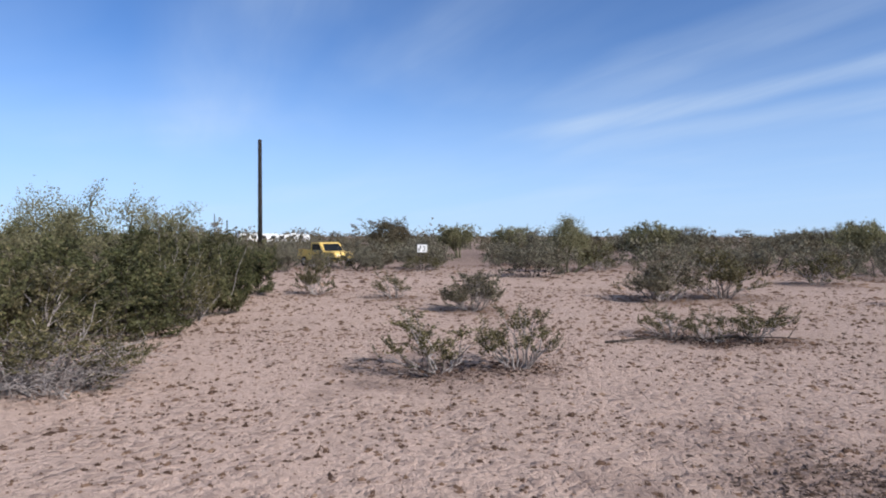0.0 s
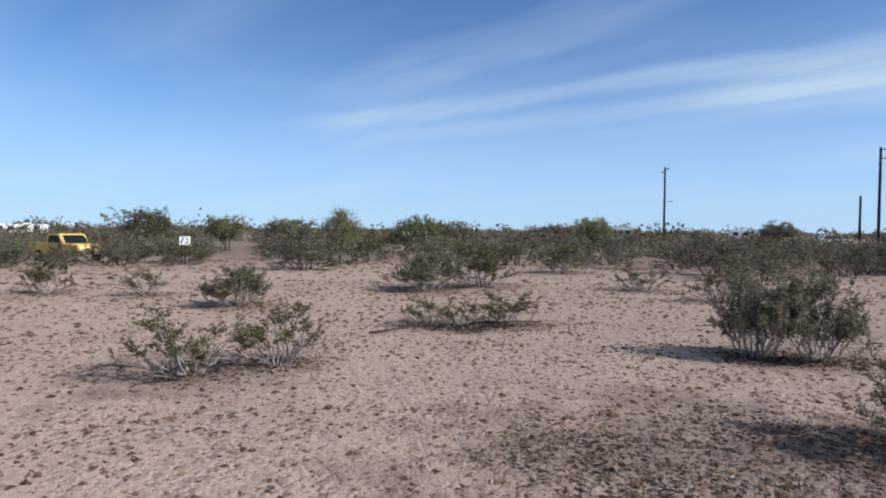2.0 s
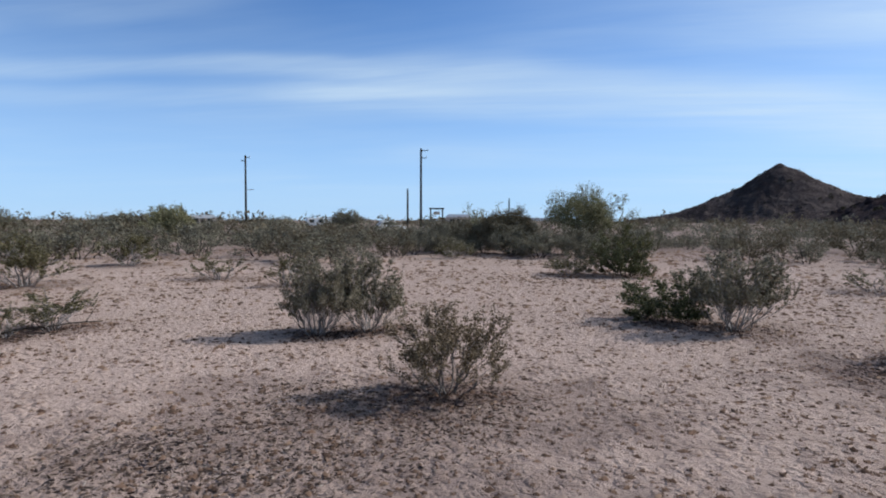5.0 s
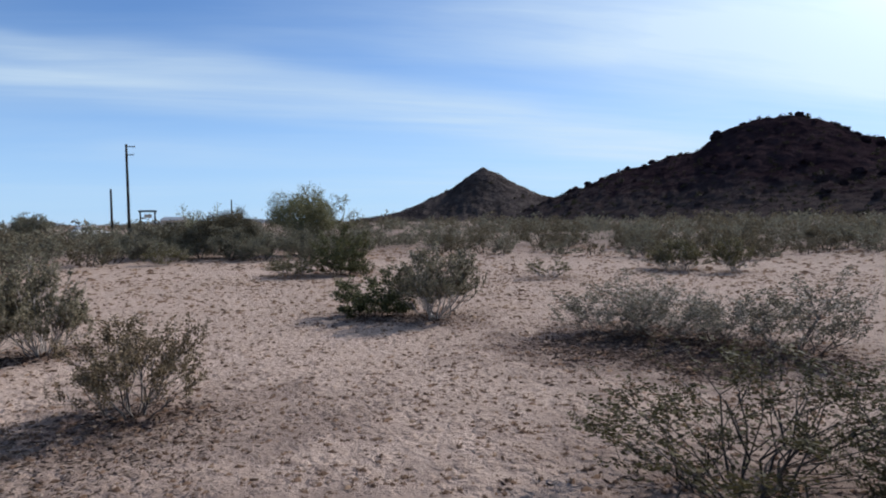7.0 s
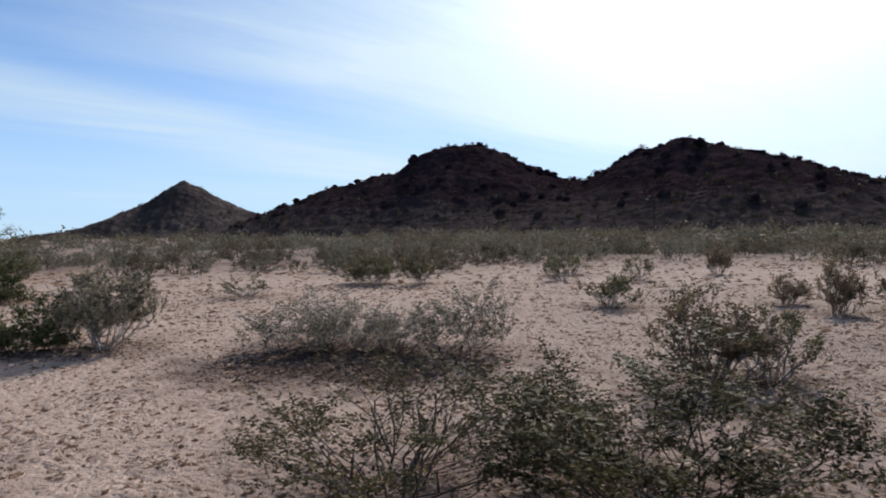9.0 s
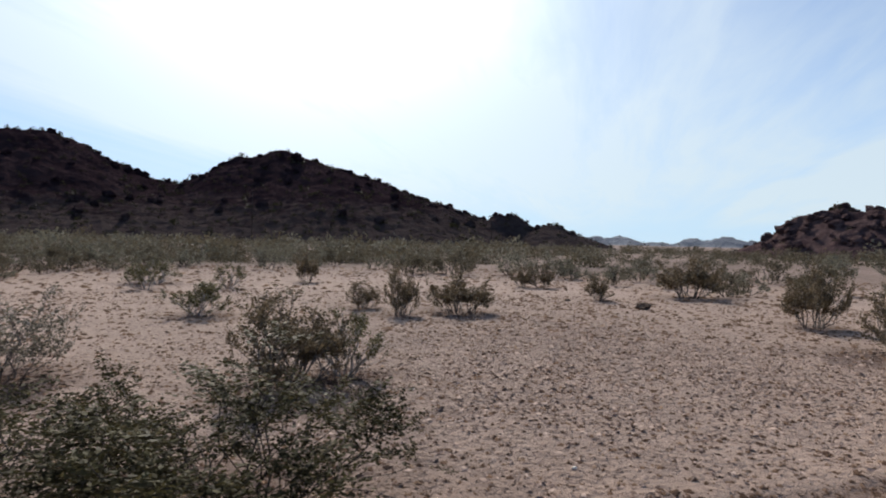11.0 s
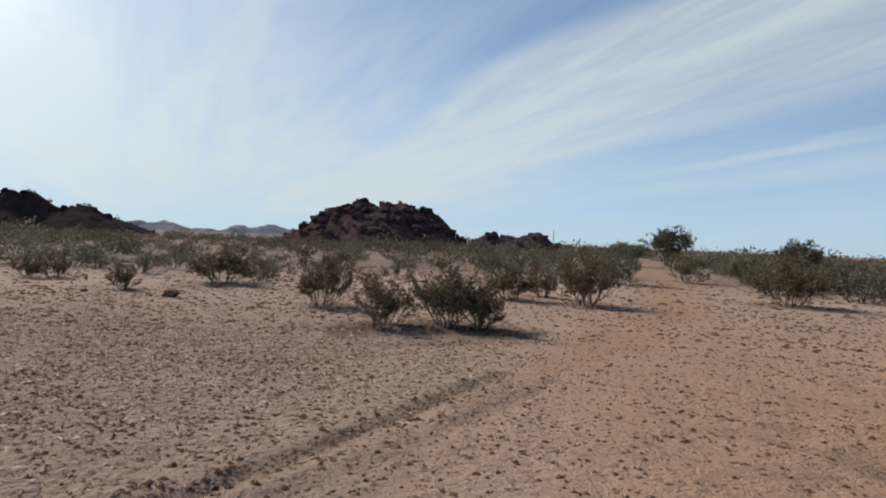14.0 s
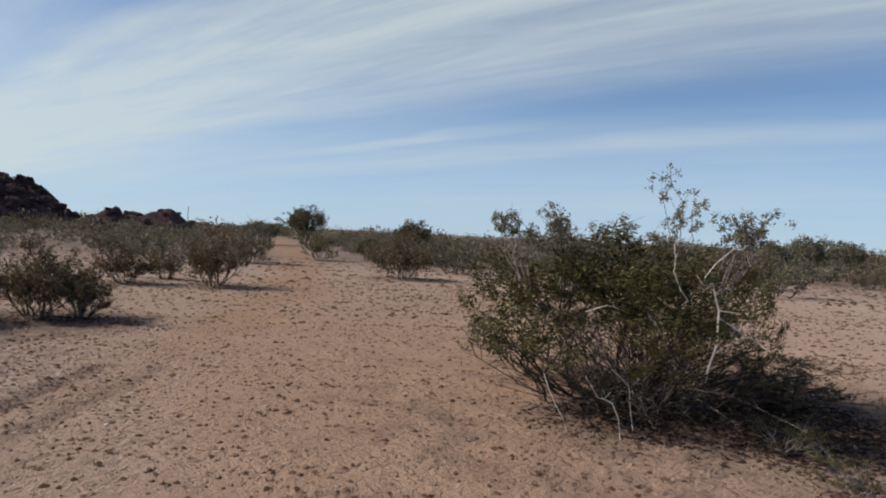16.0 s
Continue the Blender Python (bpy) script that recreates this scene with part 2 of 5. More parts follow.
LEAF_DEEP = leaf_material("deep_green_leaves", (0.023, 0.02696, 0.01291), (0.102, 0.1059, 0.04426), (0.2, 0.1685, 0.08298))
LEAF_TREE = leaf_material("palo_verde_leaves", (0.105, 0.104, 0.05532), (0.235, 0.2167, 0.1153), (0.26, 0.2311, 0.1291))
LEAF_FAR = leaf_material("far_leaves", (0.060, 0.0500, 0.0330), (0.146, 0.121, 0.0785), (0.17, 0.137, 0.0925), 0.03)
LEAF_MID = leaf_material("dusty_far_leaves", (0.093, 0.08667, 0.06362), (0.2, 0.183, 0.1318), (0.22, 0.1926, 0.1401), 0.03)
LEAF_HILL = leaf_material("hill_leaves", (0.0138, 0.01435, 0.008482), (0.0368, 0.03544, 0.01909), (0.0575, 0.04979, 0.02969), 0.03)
STEM = wood_material("grey_stems", (0.17, 0.1464, 0.1365), (0.4, 0.3515, 0.3227))
STEM_MID = wood_material("brownish_grey_stems", (0.06, 0.04815, 0.04241), (0.21, 0.1782, 0.1586))
# stem tone darkened further to deepen the shade inside bushes
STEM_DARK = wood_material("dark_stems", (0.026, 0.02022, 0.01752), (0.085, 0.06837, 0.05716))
DEAD = wood_material("bleached_wood", (0.42, 0.380, 0.335), (0.70, 0.64, 0.570))
BARK = wood_material("green_bark", (0.1, 0.0963, 0.05532), (0.2, 0.183, 0.1106))
POLE = wood_material("weathered_pole", (0.012, 0.00963, 0.008298), (0.032, 0.026, 0.02213), 6.0)
STRAW = leaf_material("dry_tufts", (0.078, 0.04815, 0.03504), (0.198, 0.1233, 0.08482), (0.31, 0.207, 0.1429), 0.0)
PEBBLE = leaf_material("gravel_crumbs", (0.28, 0.200, 0.164), (0.48, 0.360, 0.302), (0.17, 0.115, 0.092), 0.03)
DUFF = leaf_material("fallen_leaves", (0.03, 0.01926, 0.01752), (0.105, 0.06741, 0.05716), (0.27, 0.2119, 0.1752), 0.0)
LITTER = leaf_material("stick_litter", (0.055, 0.03756, 0.03043), (0.21, 0.1541, 0.1217), (0.42, 0.337, 0.2766), 0.0)
# the dark tones take in the shade of the backlit hill face
ROCK = rock_material("shaded_hill_rock", (0.017, 0.01059, 0.01337), (0.031, 0.02022, 0.02305), (0.042, 0.02985, 0.03227), 0.06, (0.05, 0.03948, 0.0378))
ROCK_FAR = rock_material("conical_hill_rock", (0.036, 0.02889, 0.02858), (0.068, 0.05489, 0.05163), (0.115, 0.09437, 0.08482), 0.03)
BUTTE = rock_material("butte_rock", (0.056, 0.03563, 0.03688), (0.1, 0.06548, 0.0627), (0.14, 0.0963, 0.08851), 0.35)
STONE = rock_material("field_stone", (0.09, 0.06741, 0.05532), (0.16, 0.1204, 0.09681), (0.22, 0.1733, 0.1429), 6.0)
# the haze of distance is put into this bluish grey rock colour
FAR = rock_material("hazed_far_rock", (0.13, 0.1444, 0.1706), (0.19, 0.2022, 0.2259), (0.23, 0.2311, 0.2489), 0.004)
YELLOW = paint_material("yellow_paint", (0.74, 0.50, 0.12), (0.60, 0.42, 0.18), 0.55)
WHITE = paint_material("white_paint", (0.80, 0.80, 0.78), (0.62, 0.60, 0.56), 0.5)
BLACK = paint_material("black_paint", (0.02, 0.02, 0.022), (0.05, 0.045, 0.04), 0.6)
RUBBER = paint_material("tyre_rubber", (0.02, 0.02, 0.02), (0.06, 0.05, 0.045), 0.9)
STEEL = paint_material("dull_steel", (0.42, 0.42, 0.43), (0.30, 0.28, 0.26), 0.45, 0.8)
GLASS = paint_material("dark_glass", (0.02, 0.023, 0.026), (0.04, 0.04, 0.04), 0.08)
TAN = paint_material("tan_wall", (0.50, 0.42, 0.34), (0.40, 0.33, 0.27), 0.8)


# ---- noise on arrays, mesh helpers ----
def lattice(ix, iy, seed):
    h = (ix.astype(np.int64) * 374761393 + iy.astype(np.int64) * 668265263 + seed * 982451653) & 0x7FFFFFFF
    h = ((h ^ (h >> 13)) * 1274126177) & 0x7FFFFFFF
    return ((h ^ (h >> 16)) & 0xFFFF) / 65535.0


def soft_noise(x, y, seed=0):
    ix, iy = np.floor(x), np.floor(y)
    fx, fy = x - ix, y - iy
    fx, fy = fx * fx * (3 - 2 * fx), fy * fy * (3 - 2 * fy)
    a, b = lattice(ix, iy, seed), lattice(ix + 1, iy, seed)
    c, d = lattice(ix, iy + 1, seed), lattice(ix + 1, iy + 1, seed)
    return (a + (b - a) * fx) * (1 - fy) + (c + (d - c) * fx) * fy


def fbm(x, y, octaves=4, seed=0, gain=0.5):
    total, amp, norm = 0.0, 1.0, 0.0
    for k in range(octaves):
        total = total + amp * soft_noise(x * 2 ** k, y * 2 ** k, seed + 17 * k)
        norm, amp = norm + amp, amp * gain
    return total / norm


LANE = [(3.2, -2.2), (1.05, -4.6), (-0.3, -6.7), (-2.6, -10.5), (-6.2, -16.6), (-10.5, -28.0), (-16.2, -47.0), (-30.0, -95.0)]


def lane_distance(x, y, line=LANE):
    best = np.full(np.shape(x), 1e9)
    for (ax, ay), (bx, by) in zip(line, line[1:]):
        dx, dy = bx - ax, by - ay
        u = np.clip(((x - ax) * dx + (y - ay) * dy) / (dx * dx + dy * dy), 0, 1)
        best = np.minimum(best, np.hypot(x - ax - u * dx, y - ay - u * dy))
    return best


RUT_A = [(2.6, -3.0), (1.38, -4.6), (0.75, -5.6), (-0.05, -7.0), (-1.0, -8.6)]
RUT_B = [(2.0, -3.2), (0.75, -4.75), (0.2, -5.5), (-0.55, -6.7), (-1.6, -8.3)]


def ground_height(x, y):
    x, y = np.asarray(x, float), np.asarray(y, float)
    r = np.hypot(x, y)
    z = (fbm(x * 0.09, y * 0.09, 3, 5) - 0.5) * 0.10 * np.clip(r / 12, 0.2, 1) + (fbm(x * 0.9, y * 0.9, 3, 9) - 0.5) * 0.05
    z = z + (fbm(x * 5.5, y * 5.5, 3, 21) - 0.5) * 0.030 * np.clip(1.6 - r / 25, 0, 1)
    z = z - 0.17 * np.exp(-((x + 6.4) ** 2 + (y - 38) ** 2) / 60.0)
    fade = np.clip(1 - r / 14, 0, 1)
    wobble = (fbm(x * 1.7, y * 1.7, 2, 31) - 0.5) * 0.25
    for rut, deep in ((RUT_A, 0.045), (RUT_B, 0.036)):
        d = lane_distance(x + wobble, y + wobble, rut)
        broken = deep * np.clip((fbm(x * 1.3, y * 1.3, 2, 37) - 0.28) * 3.2, 0.1, 1)
        z = z - broken * np.exp(-(d / 0.10) ** 2) * np.minimum(1, fade * 2) + broken * 0.15 * np.exp(-((d - 0.24) / 0.10) ** 2) * np.minimum(1, fade * 2)
    return z


def gz(x, y):
    return float(ground_height(x, y))


def mesh_object(name, verts, faces, material, parent=None, smooth=False):
    me = bpy.data.meshes.new(name)
    verts, faces = np.asarray(verts, np.float32), np.asarray(faces, np.int32)
    k = faces.shape[1]
    me.vertices.add(len(verts))
    me.vertices.foreach_set("co", verts.ravel())
    me.loops.add(faces.size)
    me.loops.foreach_set("vertex_index", faces.ravel())
    me.polygons.add(len(faces))
    me.polygons.foreach_set("loop_start", np.arange(0, faces.size, k, dtype=np.int32))
    if smooth:
        me.polygons.foreach_set("use_smooth", np.ones(len(faces), bool))
    me.update(calc_edges=True)
    me.validate()
    me.materials.append(material)
    ob = new(name, me)
    ob.parent = parent
    return ob


def part(name, bm, material, parent=None, label="", smooth=False):
    me = bpy.data.meshes.new(name)
    bmesh.ops.recalc_face_normals(bm, faces=bm.faces)
    bm.to_mesh(me)
    bm.free()
    me.materials.append(material)
    if smooth:
        me.polygons.foreach_set("use_smooth", np.ones(len(me.polygons), bool))
    ob = new(name, me)
    ob.parent = parent
    return tagged(ob, label)


def empty(name, label, category, group="", kind=""):
    return tagged(new(name), label, category, group, kind)


# near shrubs, sector by sector: x, y, height, width, kind
AHEAD = [(-0.05, 8.25, 0.84, 1.4, 1), (0.95, 8.43, 0.8, 1.0, 5), (0.65, 14.7, 0.86, 1.35, 4), (-1.3, 17.3, 0.75, 1.1, 1), (-3.6, 18.2, 0.85, 1.15, 0),
         (5.66, 16.8, 1.1, 1.9, 4), (7.55, 17.5, 1.35, 2.1, 0), (3.75, 10.85, 0.55, 0.95, 1), (4.2, 10.25, 0.55, 0.75, 1), (4.95, 10.4, 0.6, 1.1, 5)]
LEFT_THICKET = [(-4.3, 7.3, 0.85, 2.1, 3), (-5.4, 11.1, 1.30, 2.3, 2), (-5.2, 13.7, 1.62, 2.0, 2), (-5.6, 18.1, 1.67, 1.9, 2), (-6.6, 10.6, 1.53, 2.4, 2), (-6.8, 13.4, 1.71, 2.3, 2),
                (-7.0, 15.9, 1.80, 2.2, 2), (-5.6, 9.1, 1.25, 2.0, 0), (-7.6, 18.6, 1.80, 2.4, 2), (-5.6, 15.8, 1.53, 1.7, 2), (-8.6, 12.6, 1.80, 2.5, 2), (-4.9, 12.4, 1.26, 1.5, 3), (-6.4, 8.4, 1.50, 2.2, 2), (-7.3, 22.0, 1.71, 2.2, 2)]
RIGHT_AHEAD = [(13.1, 22.5, 1.15, 2.1, 0), (11.5, 15.2, 0.78, 1.5, 1), (6.95, 6.9, 1.1, 1.1, 4), (7.55, 6.5, 1.15, 1.1, 4), (11.4, 12.3, 0.95, 1.35, 1), (5.35, 3.62, 0.84, 1.18, 12),
               (18.7, 7.85, 0.68, 1.7, 3), (19.4, 6.5, 1.5, 2.0, 2), (10.85, 3.0, 0.8, 1.4, 2), (10.7, 1.95, 1.15, 1.5, 4), (18.0, 0.15, 0.6, 1.35, 1)]
HILLWARD = [(9.6, -0.7, 0.8, 1.7, 11), (9.35, -1.35, 0.74, 1.5, 11), (9.05, -2.0, 0.68, 1.3, 11), (8.5, -2.75, 0.95, 1.5, 11), (20.8, -4.0, 0.98, 1.7, 0), (19.8, -5.2, 1.0, 1.2, 0), (12.3, -7.4, 0.7, 1.35, 0), (21.5, -11.2, 0.95, 1.9, 1),
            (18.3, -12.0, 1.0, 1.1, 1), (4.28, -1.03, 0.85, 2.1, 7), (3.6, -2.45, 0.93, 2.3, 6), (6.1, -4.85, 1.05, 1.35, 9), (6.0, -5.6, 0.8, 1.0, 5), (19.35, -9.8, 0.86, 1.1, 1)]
SUNWARD = [(11.3, -11.1, 0.66, 0.85, 9), (9.8, -10.8, 1.1, 0.85, 9), (9.2, -12.2, 0.9, 1.6, 8), (19.2, -15.9, 1.1, 0.9, 8), (12.7, -20.7, 0.76, 0.85, 8), (12.2, -21.2, 0.86, 1.05, 9), (8.3, -17.8, 0.72, 0.8, 9),
           (6.6, -20.8, 1.25, 2.1, 8), (2.44, -15.3, 1.18, 1.25, 8), (0.88, -12.45, 1.05, 1.25, 9), (-0.40, -12.7, 1.25, 1.5, 8), (-1.0, -12.35, 0.95, 1.0, 9)]
BEHIND = [(-2.34, -18.8, 1.0, 1.5, 8), (-7.2, -4.3, 0.5, 1.4, 9), (-3.5, -20.2, 0.92, 0.9, 9), (-4.4, -18.0, 1.55, 1.7, 8), (-11.5, -20.5, 1.55, 2.2, 8), (-5.6, -3.25, 0.32, 0.6, 1), (-5.15, -2.5, 0.33, 0.7, 1)]
OUTER = [(-3.7, 31.6, 1.2, 1.5, 10), (-7.0, 36.2, 1.05, 1.3, 10), (-1.35, 34.4, 1.65, 2.9, 10), (-1.0, 31.4, 0.95, 2.2, 3), (-4.75, 34.7, 1.55, 1.7, 10), (-7.75, 31.0, 1.6, 1.7, 10), (-9.9, 36.0, 1.2, 1.8, 3), (-6.4, 33.6, 0.85, 2.3, 5), (-5.4, 34.4, 0.95, 1.5, 1), (3.6, 26.4, 1.85, 2.8, 10), (7.5, 30.8, 1.4, 1.8, 0), (23.5, 15.2, 0.9, 1.7, 3),
         (-8.6, -29.2, 1.8, 1.9, 10), (-13.0, -32.1, 1.3, 1.9, 0), (-16.5, -33.7, 1.2, 1.3, 0), (21.2, -3.6, 0.85, 1.5, 0), (26.5, 17.5, 1.5, 2.4, 10), (27.5, 10.8, 1.4, 2.2, 10), (27.2, 14.0, 1.5, 2.6, 10), (26.2, 12.3, 1.2, 2.2, 10), (29.4, 9.4, 1.3, 2.4, 10), (28.3, 16.5, 1.6, 2.9, 10), (28.4, 19.6, 1.6, 3.0, 10)]


# ---- ground: one sheet to the horizon ----
def soil_masks(x, y):
    d = lane_distance(x, y)
    r, az = np.hypot(x, y), np.degrees(np.arctan2(-x, y)) % 360
    lane = np.clip(1.25 - d / (1.5 + 0.012 * r) + (fbm(x * 0.6, y * 0.6, 3, 44) - 0.5) * 1.2, 0, 1)
    lane = np.maximum(lane, 0.85 * np.clip(1.25 - np.abs(az - 148) / 50, 0, 1) * np.clip(1.4 - r / 22, 0, 1))
    lane = lane * np.where(az > 160, np.clip((205 - az) / 40, 0.3, 1), 1.0)
    gravel = np.clip(1.3 - np.abs(az - 212) / 34, 0, 1) * np.clip(1.5 - np.abs(r - 9) / 9, 0, 1) * (1 - 0.8 * lane)
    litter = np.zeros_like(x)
    # litter patches; those with negative x and y also paint the large bush's shadow
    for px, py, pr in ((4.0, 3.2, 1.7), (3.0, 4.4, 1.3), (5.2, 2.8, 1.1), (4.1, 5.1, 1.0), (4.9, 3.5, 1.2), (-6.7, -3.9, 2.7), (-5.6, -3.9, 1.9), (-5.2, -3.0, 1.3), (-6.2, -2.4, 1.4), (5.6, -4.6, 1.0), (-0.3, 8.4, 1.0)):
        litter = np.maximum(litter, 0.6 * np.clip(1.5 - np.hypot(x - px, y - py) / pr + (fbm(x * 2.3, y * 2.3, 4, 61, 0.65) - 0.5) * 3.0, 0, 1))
    # darkest patches: litter and the cast shade beside these bushes in one mask
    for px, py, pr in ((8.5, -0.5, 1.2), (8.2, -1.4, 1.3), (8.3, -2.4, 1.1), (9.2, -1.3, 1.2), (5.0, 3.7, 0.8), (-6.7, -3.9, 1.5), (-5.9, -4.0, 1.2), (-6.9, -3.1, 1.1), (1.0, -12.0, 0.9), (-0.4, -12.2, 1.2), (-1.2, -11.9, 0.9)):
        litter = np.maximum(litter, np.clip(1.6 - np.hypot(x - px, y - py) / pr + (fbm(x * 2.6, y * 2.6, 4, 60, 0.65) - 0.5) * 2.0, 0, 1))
    # a dark round under each bush, litter with the bush's shade painted in
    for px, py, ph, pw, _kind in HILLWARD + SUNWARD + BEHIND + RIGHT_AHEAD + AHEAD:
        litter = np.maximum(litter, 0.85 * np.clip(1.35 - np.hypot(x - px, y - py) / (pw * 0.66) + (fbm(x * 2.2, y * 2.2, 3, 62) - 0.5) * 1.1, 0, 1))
    # rut lines: litter and the rut's own shadow painted as one dark tone
    litter = np.maximum(litter, 0.8 * np.clip(1.4 - lane_distance(x, y, RUT_A) / 0.13 + (fbm(x * 3.0, y * 3.0, 3, 63) - 0.5) * 1.4, 0, 1) * (r < 16))
    litter = np.maximum(litter, 0.45 * np.clip(1.3 - lane_distance(x, y, RUT_B) / 0.13 + (fbm(x * 3.0, y * 3.0, 3, 64) - 0.5) * 1.6, 0, 1) * (r < 16))
    far = np.clip((r - 24) / 16, 0, 1) * (0.5 + 0.5 * fbm(x * 0.12, y * 0.12, 3, 66)) * (1 - 0.7 * lane)
    return lane, gravel, np.maximum(litter, far)


def build_ground():
    rings = [0.0005, 0.12, 0.24, 0.35]
    while rings[-1] < 4700:
        rings.append(rings[-1] * (1.015 if 3.6 < rings[-1] < 9.5 else 1.031 if rings[-1] < 32 else 1.09))
    rings = np.array(rings)
    sides = 600
    ang = np.linspace(0, 2 * np.pi, sides, endpoint=False)
    x, y = (np.outer(rings, f).ravel() for f in (np.sin(ang), np.cos(ang)))
    x, y = np.append(x, 0.0), np.append(y, 0.0)
    z = ground_height(x, y)
    far = np.hypot(x, y)
    z = np.where(far > 300, z * np.clip(1 - (far - 300) / 300, 0, 1), z)
    i = np.arange(len(rings) - 1)[:, None] * sides
    j = np.arange(sides)[None, :]
    k = (j + 1) % sides
    quads = np.stack([i + j, i + sides + j, i + sides + k, i + k], -1).reshape(-1, 4)[:, ::-1]
    ob = mesh_object("ground", np.stack([x, y, z], 1), quads, SOIL, smooth=True)
    layer = ob.data.color_attributes.new("soil", "FLOAT_COLOR", "POINT")
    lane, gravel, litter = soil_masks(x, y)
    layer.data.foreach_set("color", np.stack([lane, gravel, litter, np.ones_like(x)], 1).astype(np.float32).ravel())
    return tagged(ob, "pinkish sandy desert soil with gravel, wheel ruts, litter and painted bush shade", "ground", kind="structure")


ground = build_ground()


# ---- hills ----
def hill_mesh(name, cones, az0, az1, d0, d1, na, nd, rough, material, label, tag="hill", crag=0.0, melt=2.0):
    """Rounded cones (azimuth, crest elevation, distance, slope, rounding) melted together into one height field."""
    az = np.radians(np.linspace(az0, az1, na))
    dist = np.linspace(d0, d1, nd)
    A, D = np.meshgrid(az, dist, indexing="ij")
    x, y = -np.sin(A) * D, np.cos(A) * D
    wx = x + (fbm(x / 35, y / 35, 3, 71) - 0.5) * rough * 1.5
    wy = y + (fbm(x / 35, y / 35, 3, 83) - 0.5) * rough * 1.5
    sharp = melt
    total = np.zeros_like(x)
    for ca, ce, cd, slope, rnd in cones:
        c = bearing(ca, cd)
        top = 1.65 + cd * math.tan(radians(ce))
        h = top + slope * rnd - slope * np.sqrt((wx - c.x) ** 2 + (wy - c.y) ** 2 + rnd * rnd)
        total += np.exp(np.clip(sharp * h, -40, 200))
    h = np.log(total + 1e-9) / sharp
    live = np.clip(h / 6, 0, 1)
    h = h + live * ((fbm(x / 16, y / 16, 4, 91) - 0.5) * rough * 2.0 + (fbm(x / 3.5, y / 3.5, 3, 97, 0.6) - 0.5) * rough * 1.5)
    if crag:
        h = h + live * crag * (0.5 - np.abs(fbm(x / 4.0, y / 4.0, 3, 99) - 0.5) * 4)
    h = np.maximum(h, -1.2)
    verts = np.stack([x, y, h], -1).reshape(-1, 3)
    i, j = np.arange(na - 1)[:, None] * nd, np.arange(nd - 1)[None, :]
    quads = np.stack([i + j, i + nd + j, i + nd + j + 1, i + j + 1], -1).reshape(-1, 4)
    ob = mesh_object(name, verts, quads, material, smooth=False)
    return tagged(ob, label, tag), (x, y, h)


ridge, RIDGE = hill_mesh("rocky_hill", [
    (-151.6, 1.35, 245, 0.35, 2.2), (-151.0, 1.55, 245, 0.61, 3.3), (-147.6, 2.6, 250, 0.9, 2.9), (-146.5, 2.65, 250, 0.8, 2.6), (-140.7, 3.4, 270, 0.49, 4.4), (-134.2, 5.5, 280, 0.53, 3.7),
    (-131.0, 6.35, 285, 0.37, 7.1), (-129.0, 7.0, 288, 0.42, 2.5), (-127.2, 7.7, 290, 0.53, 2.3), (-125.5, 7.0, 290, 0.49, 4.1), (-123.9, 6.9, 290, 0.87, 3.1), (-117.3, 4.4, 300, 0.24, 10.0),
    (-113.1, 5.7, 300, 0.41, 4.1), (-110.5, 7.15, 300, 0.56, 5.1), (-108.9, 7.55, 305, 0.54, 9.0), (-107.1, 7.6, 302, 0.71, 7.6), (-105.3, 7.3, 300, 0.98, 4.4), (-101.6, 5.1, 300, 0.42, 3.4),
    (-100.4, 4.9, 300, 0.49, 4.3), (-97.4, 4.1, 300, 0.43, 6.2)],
    -74, -160, 150, 400, 520, 170, 1.15, ROCK, "brown rocky desert hill coloured dark as backlit, dotted with shrubs", crag=0.5)
cone_hill, CONE = hill_mesh("rocky_hill", [
    (-90.8, 1.7, 640, 0.18, 12.8), (-88.1, 2.2, 620, 0.25, 5.3), (-85.7, 3.6, 620, 0.52, 4.3), (-84.7, 4.35, 620, 0.62, 2.5), (-84.2, 4.62, 620, 0.72, 1.2), (-83.5, 4.1, 620, 0.99, 5.0), (-81.4, 2.55, 620, 0.47, 7.9), (-79.0, 1.55, 620, 0.44, 4.0), (-76.2, 0.5, 620, 0.18, 14.0)],
    -66, -99, 440, 780, 200, 90, 1.8, ROCK_FAR, "conical brown rocky hill standing beyond the plain", crag=0.9, melt=1.0)
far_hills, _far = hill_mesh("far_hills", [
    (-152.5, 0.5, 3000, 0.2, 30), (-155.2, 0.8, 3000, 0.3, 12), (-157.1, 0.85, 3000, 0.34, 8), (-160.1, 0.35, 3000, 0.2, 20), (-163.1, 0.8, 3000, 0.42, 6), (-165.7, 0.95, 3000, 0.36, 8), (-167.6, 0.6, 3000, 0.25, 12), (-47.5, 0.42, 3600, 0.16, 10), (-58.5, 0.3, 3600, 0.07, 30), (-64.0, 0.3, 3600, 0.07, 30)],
    -40, -176, 2700, 3900, 500, 24, 6.0, FAR, "hills far away on the horizon, haze in their pale blue-grey colour", "hills", melt=0.5)
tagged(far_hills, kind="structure")
